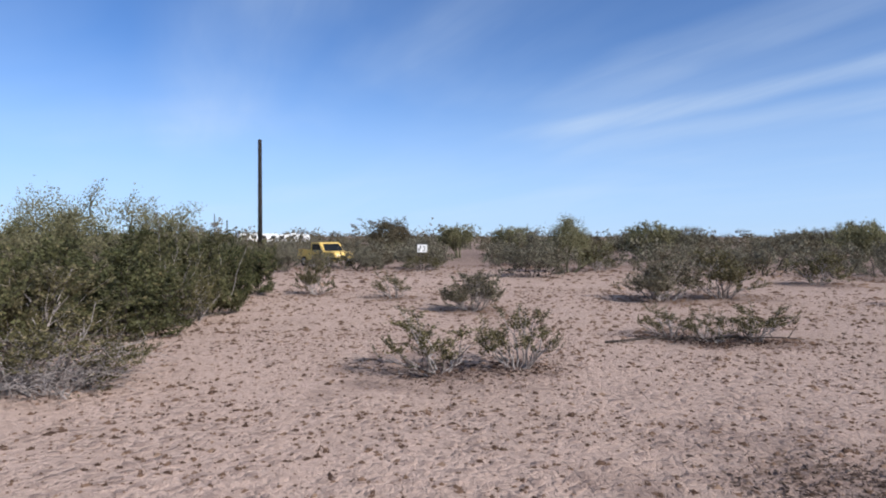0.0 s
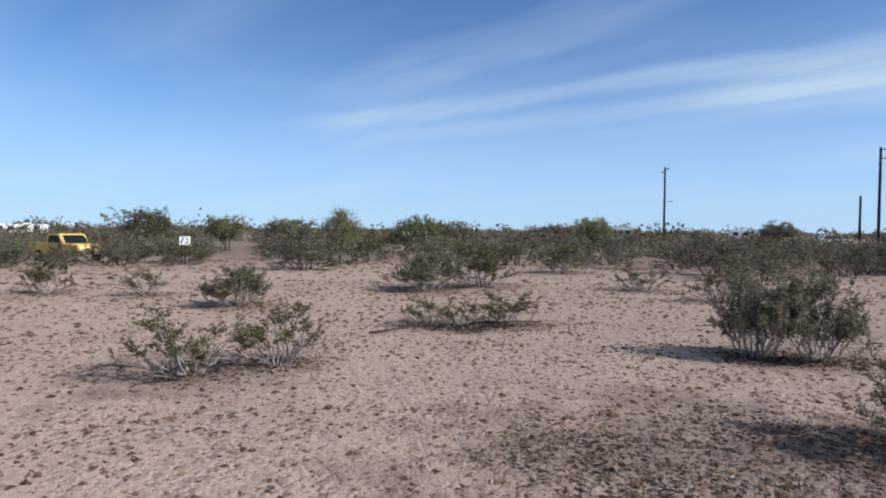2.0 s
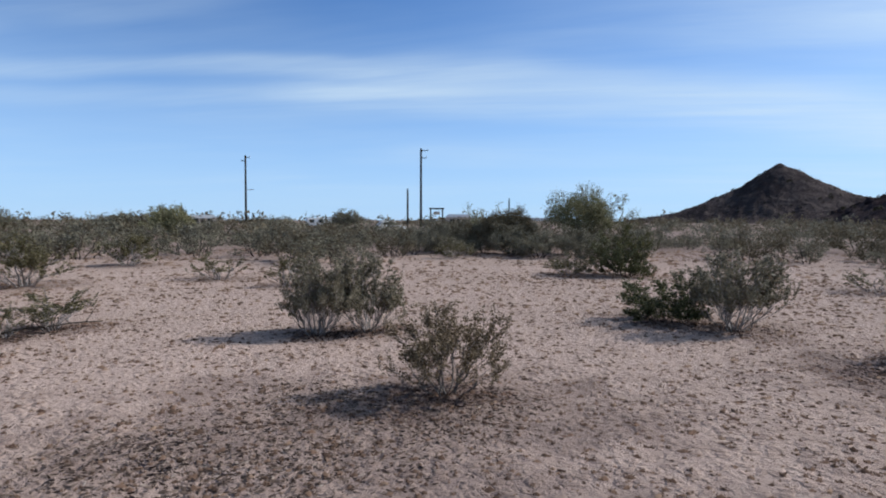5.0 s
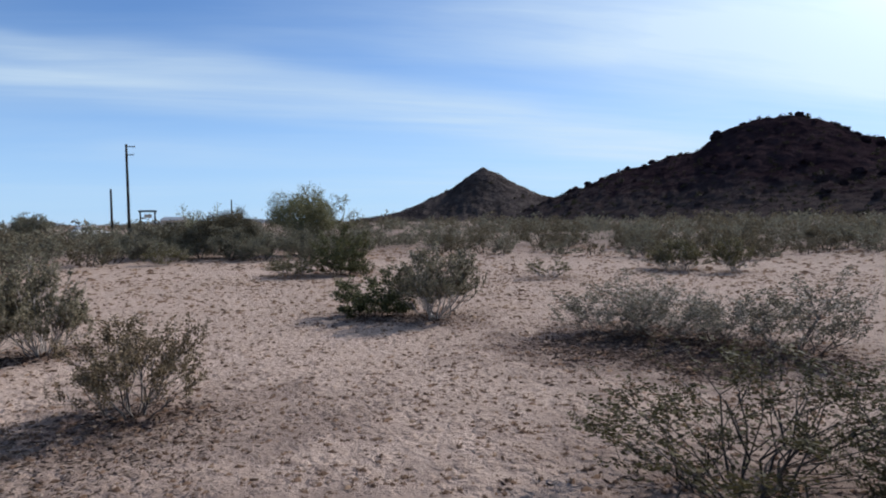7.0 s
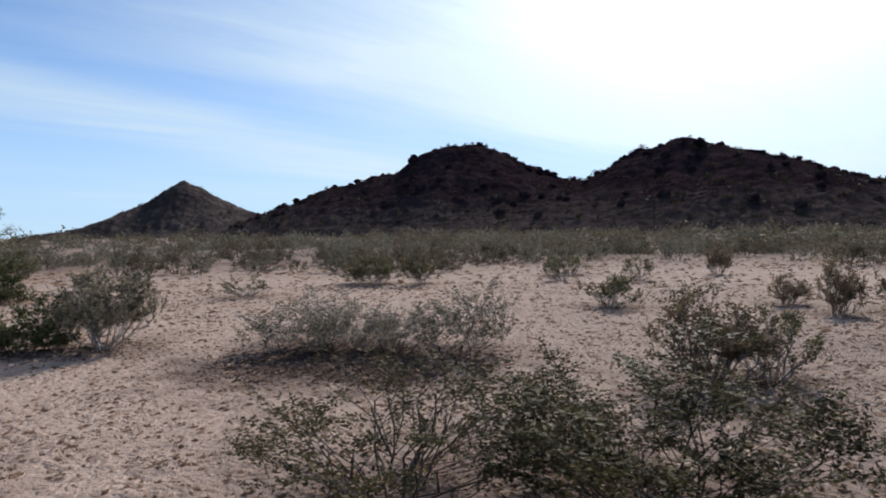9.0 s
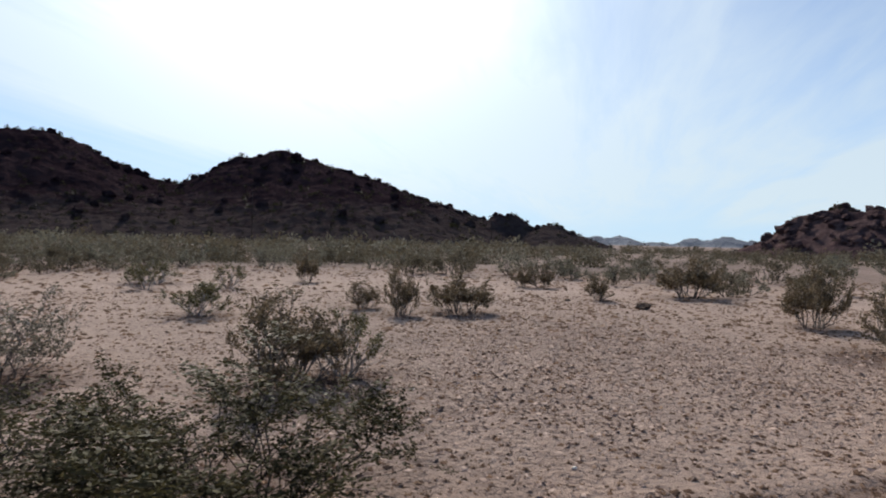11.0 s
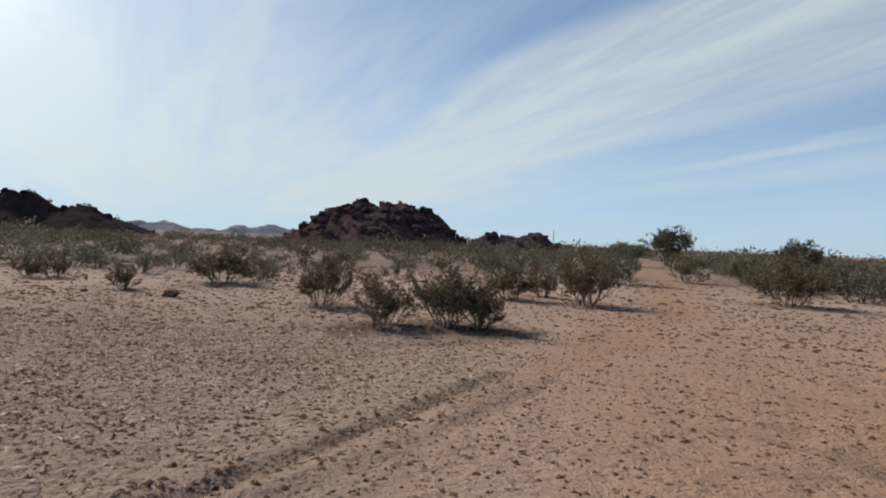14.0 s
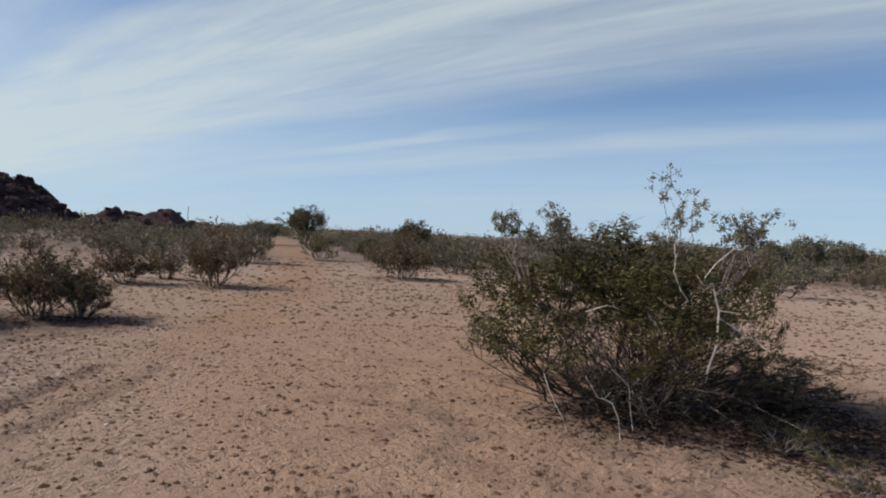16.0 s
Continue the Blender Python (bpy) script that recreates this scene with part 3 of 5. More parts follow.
butte, BUTTEH = hill_mesh("rocky_butte", [
    (-181.4, 0.15, 130, 0.28, 1.6), (-180.1, 2.25, 130, 1.06, 0.7), (-179.3, 2.4, 130, 0.9, 1.2), (-177.1, 3.0, 130, 0.65, 2.0), (-176.0, 2.8, 128, 0.7, 6.5), (-173.5, 2.95, 130, 0.72, 4.7), (-171.9, 2.85, 130, 0.82, 2.0), (-170.0, 1.95, 130, 1.1, 0.6), (-168.8, 0.6, 130, 0.51, 1.9)],
    -163, -187, 112, 150, 260, 100, 0.7, BUTTE, "reddish brown craggy rock butte with broken boulders", "rock outcrop", crag=0.9, melt=4.0)
outcrop, _low = hill_mesh("rocky_outcrop", [
    (-185.0, 0.75, 112, 0.7, 1), (-186.6, 0.55, 112, 0.5, 1.5), (-188.3, 0.9, 112, 0.8, 1), (-189.4, 1.0, 112, 0.9, 1)],
    -181, -193, 103, 122, 110, 50, 0.6, BUTTE, "low reddish rock outcrop with two tall boulders", "rock outcrop", crag=0.5, melt=4.0)


def boulder_mesh(seed, material):
    bm = bmesh.new()
    bmesh.ops.create_icosphere(bm, subdivisions=2, radius=1.0)
    off = Vector((seed * 3.1, seed * 1.7, 0))
    for v in bm.verts:
        v.co *= 0.75 + 0.5 * noise.noise(v.co * 1.1 + off) + 0.25 * noise.noise(v.co * 2.6 + off)
        v.co.z = max(v.co.z * 0.9, -0.6)
    me = bpy.data.meshes.new("boulder")
    bm.to_mesh(me)
    bm.free()
    me.materials.append(material)
    return me


BOULDERS = [boulder_mesh(k, BUTTE) for k in range(5)]
CRAGS = [boulder_mesh(k + 5, ROCK) for k in range(5)]


def scatter_boulders(owner, field, count, sizes, seed, floor=1.5, meshes=None, crest=False):
    rng = random.Random(seed)
    x, y, h = (f.ravel() for f in field)
    high = np.nonzero(h > floor)[0]
    if crest:
        # rock that stands out along the skyline
        sight = (field[2] - 1.65) / np.hypot(field[0], field[1])
        high = np.nonzero(((sight > sight.max(axis=1)[:, None] - 0.009) & (field[2] > floor)).ravel())[0]
    for k in range(count):
        q = int(high[rng.randrange(len(high))])
        s = rng.uniform(*sizes)
        ob = new("boulder", (meshes or BOULDERS)[k % 5])
        ob.parent = owner
        ob.matrix_basis = pose(x[q], y[q], h[q] + s * 0.1, rng.uniform(-25, 25), rng.uniform(-25, 25), rng.uniform(0, 360)) @ Matrix.Diagonal((s, s * rng.uniform(0.7, 1.2), s * rng.uniform(0.6, 1.0), 1))


scatter_boulders(butte, BUTTEH, 230, (0.4, 1.5), 3)
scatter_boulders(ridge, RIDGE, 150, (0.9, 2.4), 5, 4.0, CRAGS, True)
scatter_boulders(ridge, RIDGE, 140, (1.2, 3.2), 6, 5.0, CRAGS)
scatter_boulders(outcrop, _low, 36, (0.4, 1.2), 4, 0.8)


# ---- shrubs ----
def tube(points, radii, verts, faces, sides=3):
    """Adds a tapered stem through points."""
    base = len(verts)
    pts = [Vector(p) for p in points]
    for k, p in enumerate(pts):
        d = (pts[min(k + 1, len(pts) - 1)] - pts[max(k - 1, 0)]).normalized()
        a = d.orthogonal().normalized()
        b = d.cross(a)
        for s in range(sides):
            w = 2 * math.pi * s / sides
            verts.append(p + (a * math.cos(w) + b * math.sin(w)) * radii[k])
    for k in range(len(pts) - 1):
        for s in range(sides):
            q = (s + 1) % sides
            faces.append((base + k * sides + s, base + k * sides + q, base + (k + 1) * sides + q, base + (k + 1) * sides + s))


def leaf_cloud(anchors, rng, per, spread, size, up=0.3, ways=None, brush=0.0, fold=True):
    """Small leaves round each anchor, as arrays: folded ones of two faces, or single blades; drawn out along the twig's way where one is given."""
    a = np.repeat(np.array(anchors, float), per, axis=0)
    m = len(a)
    c = a + rng.normal(0, spread, (m, 3))
    d = rng.normal(0, 1, (m, 3))
    d[:, 2] = np.abs(d[:, 2]) * 0.8 + up
    if ways is not None:
        w = np.repeat(np.array(ways, float), per, axis=0)
        c = c + w * rng.normal(0, brush, (m, 1))
        d = d + w * 0.9
    d /= np.linalg.norm(d, axis=1)[:, None]
    e = np.cross(d, rng.normal(0, 1, (m, 3)))
    e /= np.linalg.norm(e, axis=1)[:, None] + 1e-9
    s = size * rng.uniform(0.6, 1.35, (m, 1))
    if not fold:
        v = np.stack([c - d * s + e * s * 0.55, c + d * s, c - d * s * 0.6 - e * s * 0.6], 1).reshape(-1, 3)
        return v, np.arange(m * 3).reshape(-1, 3)
    lift = np.cross(d, e) * s * 0.16
    v = np.stack([c - d * s, c + e * s * 0.45 + lift, c + d * s, c - e * s * 0.45 + lift], 1).reshape(-1, 3)
    q = np.arange(m)[:, None] * 4
    tris = np.concatenate([np.concatenate([q, q + 1, q + 2], 1), np.concatenate([q, q + 2, q + 3], 1)])
    return v, tris


def crooked(rr, a, b, steps, kink, rise=0.0):
    """Points of a crooked twig from a to b."""
    pts = [a.lerp(b, i / steps) + Vector((rr.gauss(0, kink), rr.gauss(0, kink), rr.gauss(0, kink) + rise * math.sin(math.pi * i / steps))) * (1.0 if 0 < i < steps else 0.0) for i in range(steps + 1)]
    return pts


def shrub_meshes(seed, limbs=10, forks=3, twigs=3, tufts=3, per=14, leaf=0.012, spread=0.014, brush=0.03, thick=0.007, feet=0.05, splay=1.15, bare=0.3, loose=0.13, tall=0.5, lean=(0.0, 0.0), fold=True):
    """A shrub of height 1 and width 1: crooked limbs fan out from a narrow foot and fork into branches and twigs, whose outer ends carry brushes of small leaves."""
    rr = random.Random(seed)
    rng = np.random.default_rng(seed)
    verts, faces, anchors, ways = [], [], [], []
    start = rr.uniform(0, 6.28)
    for b in range(limbs):
        turn = start + 2 * math.pi * (b * 0.618 + rr.uniform(-0.12, 0.12))
        tilt = splay * math.sqrt((b + rr.uniform(0.1, 0.9)) / limbs)
        reach = rr.uniform(1 - tall, 1.0) if b else 1.0
        out = Vector((math.cos(turn), math.sin(turn), 0))
        tip = out * 0.5 * math.sin(tilt) * max(reach, 0.7) + Vector((lean[0], lean[1], math.cos(tilt) ** 0.8 * reach))
        foot = out * feet * rr.uniform(0.2, 1.0) + Vector((rr.gauss(0, 0.01), rr.gauss(0, 0.01), -0.04))
        limb = crooked(rr, foot, foot.lerp(tip, 0.66), 4, 0.014, -0.02)
        tube(limb, [thick * (1.25 - 0.6 * i / 4) for i in range(5)], verts, faces)
        for _f in range(forks + rr.randint(-1, 1)):
            u = rr.uniform(0.35, 1.0) * 4
            at = limb[int(u)].lerp(limb[min(int(u) + 1, 4)], u % 1)
            end = tip + Vector((rr.gauss(0, loose), rr.gauss(0, loose), rr.gauss(-0.03, loose * 0.8)))
            end.z = max(end.z, at.z + 0.02)
            branch = crooked(rr, at, end, 3, 0.016, 0.015)
            tube(branch, [thick * (0.62 - 0.38 * i / 3) for i in range(4)], verts, faces)
            d = (branch[3] - branch[1]).normalized()
            for q in (0.0, 0.5, 1.0):
                anchors.append(branch[2].lerp(branch[3], q))
                ways.append(d)
            for _t in range(twigs + rr.randint(-1, 1)):
                u = rr.uniform(0.9, 2.9)
                at2 = branch[int(u)].lerp(branch[int(u) + 1], u % 1)
                go = (d * 0.7 + Vector((rr.gauss(0, 0.6), rr.gauss(0, 0.6), rr.uniform(-0.1, 1.0)))).normalized()
                end2 = at2 + go * rr.uniform(0.07, 0.19)
                twig = crooked(rr, at2, end2, 2, 0.008)
                tube(twig, [thick * 0.34, thick * 0.26, thick * 0.14], verts, faces)
                for i in range(tufts):
                    anchors.append(at2.lerp(end2, 0.4 + 0.68 * i / max(tufts - 1, 1)) + Vector((rr.gauss(0, 0.007), rr.gauss(0, 0.007), 0)))
                    ways.append(go)
    live = [i for i, p in enumerate(anchors) if p.z > bare * rr.uniform(0.5, 1.3)]
    v, t = leaf_cloud([tuple(anchors[i]) for i in live], rng, per, spread, leaf, 0.3, [tuple(ways[i]) for i in live], brush, fold)
    s = np.array([tuple(p) for p in verts])
    # to height 1 and width 1
    wide = [np.percentile(v[:, k], 96) - np.percentile(v[:, k], 4) for k in (0, 1)]
    fit = np.array([0.95 / wide[0], 0.95 / wide[1], 0.95 / np.percentile(v[:, 2], 97)])
    return (tucked(s * fit), np.array(faces)), (tucked(v * fit), t)


def tucked(p):
    """Draws in what reaches far out of the crown."""
    q = np.hypot(p[:, 0], p[:, 1])
    k = np.where(q > 0.48, (0.48 + (q - 0.48) * 0.3) / np.maximum(q, 1e-6), 1.0)
    z = np.where(p[:, 2] > 0.93, 0.93 + (p[:, 2] - 0.93) * 0.7, p[:, 2])
    return np.stack([p[:, 0] * k, p[:, 1] * k, z], 1)


def make_shrub(name, label, category, leaf_mat, stem_mat, group="", **shape):
    top = empty(name, label, category, group)
    (sv, sf), (lv, lf) = shrub_meshes(**shape)
    tri = np.concatenate([sf[:, [0, 1, 2]], sf[:, [0, 2, 3]]])
    mesh_object("branchwork", sv, tri, stem_mat, top)
    mesh_object("foliage", lv, lf, leaf_mat, top)
    return top


GONE = pose(0, 0, -60)
NEAR_LABEL = "olive-green creosote bush with thin grey stems on sand"
SPARSE_LABEL = "sparse creosote bush with bare grey stems on sand"
KINDS = [
    make_shrub("creosote_bush", NEAR_LABEL, "shrub", LEAF, STEM, "creosote bushes", seed=11, limbs=12, forks=4, twigs=3, tufts=3, per=12, leaf=0.0160, bare=0.28, fold=False),
    make_shrub("creosote_bush", SPARSE_LABEL, "shrub", LEAF, STEM, "creosote bushes", seed=12, limbs=11, forks=3, twigs=2, tufts=3, per=15, leaf=0.0150, thick=0.0085, bare=0.36, feet=0.08, lean=(-0.08, 0.05), loose=0.11, splay=1.3),
    make_shrub("creosote_bush", "dense olive-green creosote bush on sand", "shrub", LEAF_DEEP, STEM_DARK, "creosote bushes", seed=13, limbs=16, forks=5, twigs=3, tufts=3, per=13, leaf=0.0165, spread=0.018, thick=0.005, bare=0.06, feet=0.14, loose=0.16, tall=0.55, splay=1.4, fold=False),
    make_shrub("creosote_bush", "low spreading creosote bush with grey stems on sand", "shrub", LEAF, STEM, "creosote bushes", seed=14, limbs=14, forks=4, twigs=3, tufts=3, per=11, leaf=0.0140, bare=0.14, feet=0.16, splay=1.4, tall=0.4),
    make_shrub("creosote_bush", "open creosote bush with dark stems and small leaf tufts", "shrub", LEAF_GREY, STEM, "creosote bushes", seed=15, limbs=15, forks=5, twigs=3, tufts=3, per=13, leaf=0.0148, bare=0.26, feet=0.07, tall=0.4, splay=1.2, fold=False),
    make_shrub("creosote_bush", SPARSE_LABEL, "shrub", LEAF, STEM, "creosote bushes", seed=16, limbs=10, forks=3, twigs=2, tufts=3, per=15, leaf=0.0150, thick=0.0085, bare=0.38, feet=0.08, loose=0.10, splay=1.0),
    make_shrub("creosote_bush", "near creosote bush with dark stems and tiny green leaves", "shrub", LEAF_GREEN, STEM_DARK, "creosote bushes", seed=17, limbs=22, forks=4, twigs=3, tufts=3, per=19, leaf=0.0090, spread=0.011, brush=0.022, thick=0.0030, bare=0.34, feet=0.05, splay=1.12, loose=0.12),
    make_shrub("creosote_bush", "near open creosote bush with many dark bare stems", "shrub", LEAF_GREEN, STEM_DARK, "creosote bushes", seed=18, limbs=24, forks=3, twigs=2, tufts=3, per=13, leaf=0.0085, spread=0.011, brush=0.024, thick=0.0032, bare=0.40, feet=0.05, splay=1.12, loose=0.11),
    make_shrub("creosote_bush", "rounded dusty olive creosote bush leafy down to the sand", "shrub", LEAF_DUSTY, STEM_MID, "creosote bushes", seed=19, limbs=14, forks=4, twigs=3, tufts=3, per=12, leaf=0.0165, spread=0.017, bare=0.12, feet=0.10, splay=1.2, fold=False),
    make_shrub("creosote_bush", "ragged dusty olive creosote bush with dark twigs on sand", "shrub", LEAF_DUSTY, STEM_MID, "creosote bushes", seed=20, limbs=12, forks=4, twigs=3, tufts=3, per=11, leaf=0.0145, bare=0.2, feet=0.08, splay=1.1, tall=0.6),
    make_shrub("creosote_bush", "dense dusty green bush standing out on the plain", "shrub", LEAF_MID, STEM_DARK, "creosote bushes", seed=23, limbs=14, forks=4, twigs=2, tufts=2, per=13, leaf=0.0185, spread=0.028, thick=0.005, bare=0.06, feet=0.14, splay=1.35, tall=0.4, loose=0.16, fold=False),
    make_shrub("creosote_bush", "open dusty grey creosote bush with thin bare twigs over dark litter", "shrub", LEAF_PALE, STEM_MID, "creosote bushes", seed=24, limbs=13, forks=4, twigs=3, tufts=3, per=10, leaf=0.0125, spread=0.016, thick=0.0040, bare=0.26, feet=0.10, tall=0.5, splay=1.25, loose=0.15),
    make_shrub("creosote_bush", "rounded brownish olive creosote bush with pale stems on sand", "shrub", LEAF_DUSTY, STEM_MID, "creosote bushes", seed=25, limbs=12, forks=4, twigs=3, tufts=3, per=22, leaf=0.0118, spread=0.018, thick=0.0062, bare=0.30, feet=0.06, tall=0.4, splay=1.2, loose=0.13),
]
MID_KINDS = [
    make_shrub("creosote_bush", "dusty olive creosote bush on the sandy plain", "shrub", m, STEM_DARK, "bushes of the plain", seed=30 + k, limbs=7, forks=3, twigs=1, tufts=2, per=14, leaf=0.024, spread=0.042, brush=0.03, thick=0.008, bare=0.06, feet=0.14, splay=1.35, tall=0.4, loose=0.16, fold=False)
    for k, m in enumerate((LEAF_FAR, LEAF_MID, LEAF_FAR, LEAF_MID, LEAF_MID))]
for master in KINDS + MID_KINDS:
    master.matrix_basis = GONE
used = set()


def plant(kinds, k, x, y, h, w, turn, label=""):
    """Stands one shrub of that height and width on the ground."""
    src = kinds[k % len(kinds)]
    m = pose(x, y, gz(x, y) - 0.01, 0, 0, turn)
    ob = src if src not in used else copy_thing(src, m)
    used.add(src)
    ob.matrix_basis = m
    ob.scale = (w, w, h)
    return tagged(ob, label)


rng = random.Random(5)
for rows in (OUTER, AHEAD, LEFT_THICKET, RIGHT_AHEAD, HILLWARD, SUNWARD, BEHIND):
    for x, y, h, w, k in rows:
        plant(KINDS, k, x, y, h, w, rng.uniform(0, 360))

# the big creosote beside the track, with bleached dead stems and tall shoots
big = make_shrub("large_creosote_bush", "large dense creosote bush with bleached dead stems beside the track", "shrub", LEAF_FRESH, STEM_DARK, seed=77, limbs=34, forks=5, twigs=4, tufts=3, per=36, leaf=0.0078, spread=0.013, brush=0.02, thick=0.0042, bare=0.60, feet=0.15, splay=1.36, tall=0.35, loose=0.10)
big.matrix_basis = pose(-5.60, -5.23, gz(-5.60, -5.23), 0, 0, 40)
big.scale = (3.3, 3.3, 1.74)


def bare_stem(owner, seed, foot, tip, r, sag=0.1, mat=None, name="dead_stem"):
    rr = random.Random(seed)
    pts = [Vector(foot).lerp(Vector(tip), i / 7) + Vector((rr.gauss(0, 0.028), rr.gauss(0, 0.028), math.sin(i / 7 * math.pi) * sag + rr.gauss(0, 0.016))) for i in range(8)]
    verts, faces = [], []
    tube(pts, [r * (1 - 0.75 * i / 7) for i in range(8)], verts, faces, 5)
    for k in (3, 5, 6):
        go = Vector((rr.gauss(0, 0.12), rr.gauss(0, 0.12), rr.uniform(0.05, 0.25)))
        tube([pts[k], pts[k] + go * 0.5, pts[k] + go], [r * 0.45, r * 0.3, r * 0.12], verts, faces)
    return mesh_object(name, np.array([tuple(v) for v in verts]), np.array(faces), mat or DEAD, owner), pts


def dead_wood(x, y, rows, seed, label, mat=None):
    top = empty("dead_branches", label, "dead wood")
    top.matrix_basis = pose(x, y, gz(x, y))
    for k, (foot, tip, r, sag) in enumerate(rows):
        bare_stem(top, seed + k, foot, tip, r, sag, mat)
    return top


rr = random.Random(9)
to_track, along_bush = Vector((0.76, 0.65, 0)), -bearing(221)


def at_bush(right, near, z):
    return tuple(along_bush * right + to_track * near + Vector((0, 0, z)))


rows = [(at_bush(rr.gauss(0, 0.3), rr.uniform(0, 0.5), 0), at_bush(rr.gauss(0.0, 0.75), rr.uniform(1.0, 1.85), rr.uniform(0.1, 1.15)), rr.uniform(0.003, 0.0058), rr.uniform(-0.1, 0.25)) for k in range(64)]
dead_wood(-5.95, -5.15, rows, 340, "grey dead stems standing inside a creosote bush", STEM)
bleached = empty("dead_branches", "bleached white dead branches hooked among a bush's stems", "dead wood")
bleached.matrix_basis = pose(-5.95, -5.15, gz(-5.95, -5.15))
for near, r, bends in ((1.5, 0.0095, ((0.55, 0.64), (0.62, 0.89), (0.62, 1.16), (0.56, 1.38), (0.45, 1.39))), (1.45, 0.0085, ((0.62, 1.10), (0.79, 0.99), (0.99, 0.87))),
                       (1.3, 0.0052, ((0.40, 1.2), (0.27, 1.45), (0.26, 1.69), (0.38, 1.72))), (1.3, 0.0052, ((0.5, 1.4), (0.73, 1.67), (0.82, 1.65), (0.86, 1.53))), (1.5, 0.0045, ((-0.44, 1.07), (-0.27, 1.14), (-0.1, 1.09))),
                       (1.6, 0.0052, ((-0.76, 0.52), (-0.64, 0.28), (-0.54, 0.05))), (1.6, 0.0052, ((-0.41, 0.53), (-0.3, 0.37), (-0.18, 0.33), (-0.1, 0.05))), (1.5, 0.0045, ((-0.2, 0.6), (-0.05, 0.45), (0.0, 0.1)))):
    pts = [Vector(at_bush(right, near + 0.28 + rr.gauss(0, 0.03), z)) for right, z in bends]
    pts = [q for a, b in zip(pts, pts[1:]) for q in (a, a.lerp(b, 0.5) + Vector((rr.gauss(0, 0.012), rr.gauss(0, 0.012), rr.gauss(0, 0.012))))] + [pts[-1]]
    verts, faces = [], []
    tube(pts, [r * (1 - 0.5 * q / len(pts)) for q in range(len(pts))], verts, faces, 6)
    for q in (len(pts) // 2, len(pts) - 2):
        go = Vector((rr.gauss(0, 0.07), rr.gauss(0, 0.07), rr.uniform(-0.06, 0.12)))
        tube([pts[q], pts[q] + go * 0.6, pts[q] + go], [r * 0.5, r * 0.35, r * 0.15], verts, faces)
    mesh_object("dead_stem", np.array([tuple(v) for v in verts]), np.array(faces), DEAD, bleached)
# many dark twigs, added to stand in for the bush's inner shade too
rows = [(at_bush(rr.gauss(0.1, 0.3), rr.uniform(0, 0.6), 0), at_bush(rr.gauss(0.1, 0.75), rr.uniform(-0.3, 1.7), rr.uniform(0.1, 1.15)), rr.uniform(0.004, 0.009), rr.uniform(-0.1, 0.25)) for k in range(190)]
dead_wood(-5.95, -5.15, rows, 800, "dark bare twigs thickening the shade low inside a creosote bush", STEM_DARK)
dead_wood(-4.3, 7.2, [((rr.uniform(-0.5, 0.5), rr.uniform(-0.4, 0.4), 0), (rr.uniform(-1.2, 1.3), rr.uniform(-1.0, 0.6), rr.uniform(0.05, 0.5)), rr.uniform(0.005, 0.010), rr.uniform(0.0, 0.2)) for k in range(95)], 400, "grey tangle of dead twigs at a bush's foot", STEM)


fallen = empty("dead_branch", "dark fallen branch lying on the sand", "dead wood")
fallen.matrix_basis = pose(4.0, 10.3, gz(4.0, 10.3) + 0.03)
for k, (a, c) in enumerate((((-1.5, -0.1, 0), (0.4, 0.1, 0.02)), ((0.1, 0, 0.02), (1.5, -0.15, 0.05)), ((-0.4, 0, 0.02), (-0.1, -0.5, 0.06)))):
    bare_stem(fallen, 700 + k, a, c, 0.022, 0.03, STEM_DARK, "limb")


def tall_shoots(x, y, rows, seed, label):
    """Thin shoots that stand out above the bushes, leaves at their ends."""
    top = empty("tall_shoots", label, "shrub")
    top.matrix_basis = pose(x, y, gz(x, y))
    anchors = []
    for k, (foot, tip) in enumerate(rows):
        _ob, pts = bare_stem(top, seed + k, foot, tip, 0.008, 0.05, STEM, "shoot")
        anchors += [tuple(p) for p in pts[5:]] + [tuple(pts[7].lerp(pts[5], rr.random()) + Vector((rr.gauss(0, 0.075), rr.gauss(0, 0.075), rr.gauss(0, 0.02)))) for _k in range(9)]
    v, t = leaf_cloud(anchors, np.random.default_rng(seed), 26, 0.02, 0.015)
    mesh_object("foliage", v, t, LEAF_GREY, top)
    return top


side = bearing(131 + 90)
tall_shoots(-5.75, -5.0, [(tuple(side * s * -0.8 + Vector((0, 0, 1.1))), tuple(side * s * -1.0 + Vector((rr.gauss(0, 0.1), rr.gauss(0, 0.1), h)))) for s, h in
            [(0.4, 2.25), (0.42, 2.5), (0.5, 2.1)] + [(rr.choice((-1.45, -1.2, -1.0, -0.8, -0.25, 0.1, 0.2, 0.5, 0.95, 1.05)) + rr.gauss(0, 0.08), rr.uniform(1.72, 2.05)) for _k in range(26)]], 500, "tall leafy creosote shoots standing above the bush")

tall_shoots(-5.4, 13.8, [((0.25 * k - 0.6, 0.1, 0.4), (0.3 * k - 0.55 + rr.gauss(0, 0.1), rr.gauss(0, 0.2), 1.85 + rr.uniform(0.0, 0.3))) for k in range(7)], 560, "leafy creosote shoots rising above the thicket")

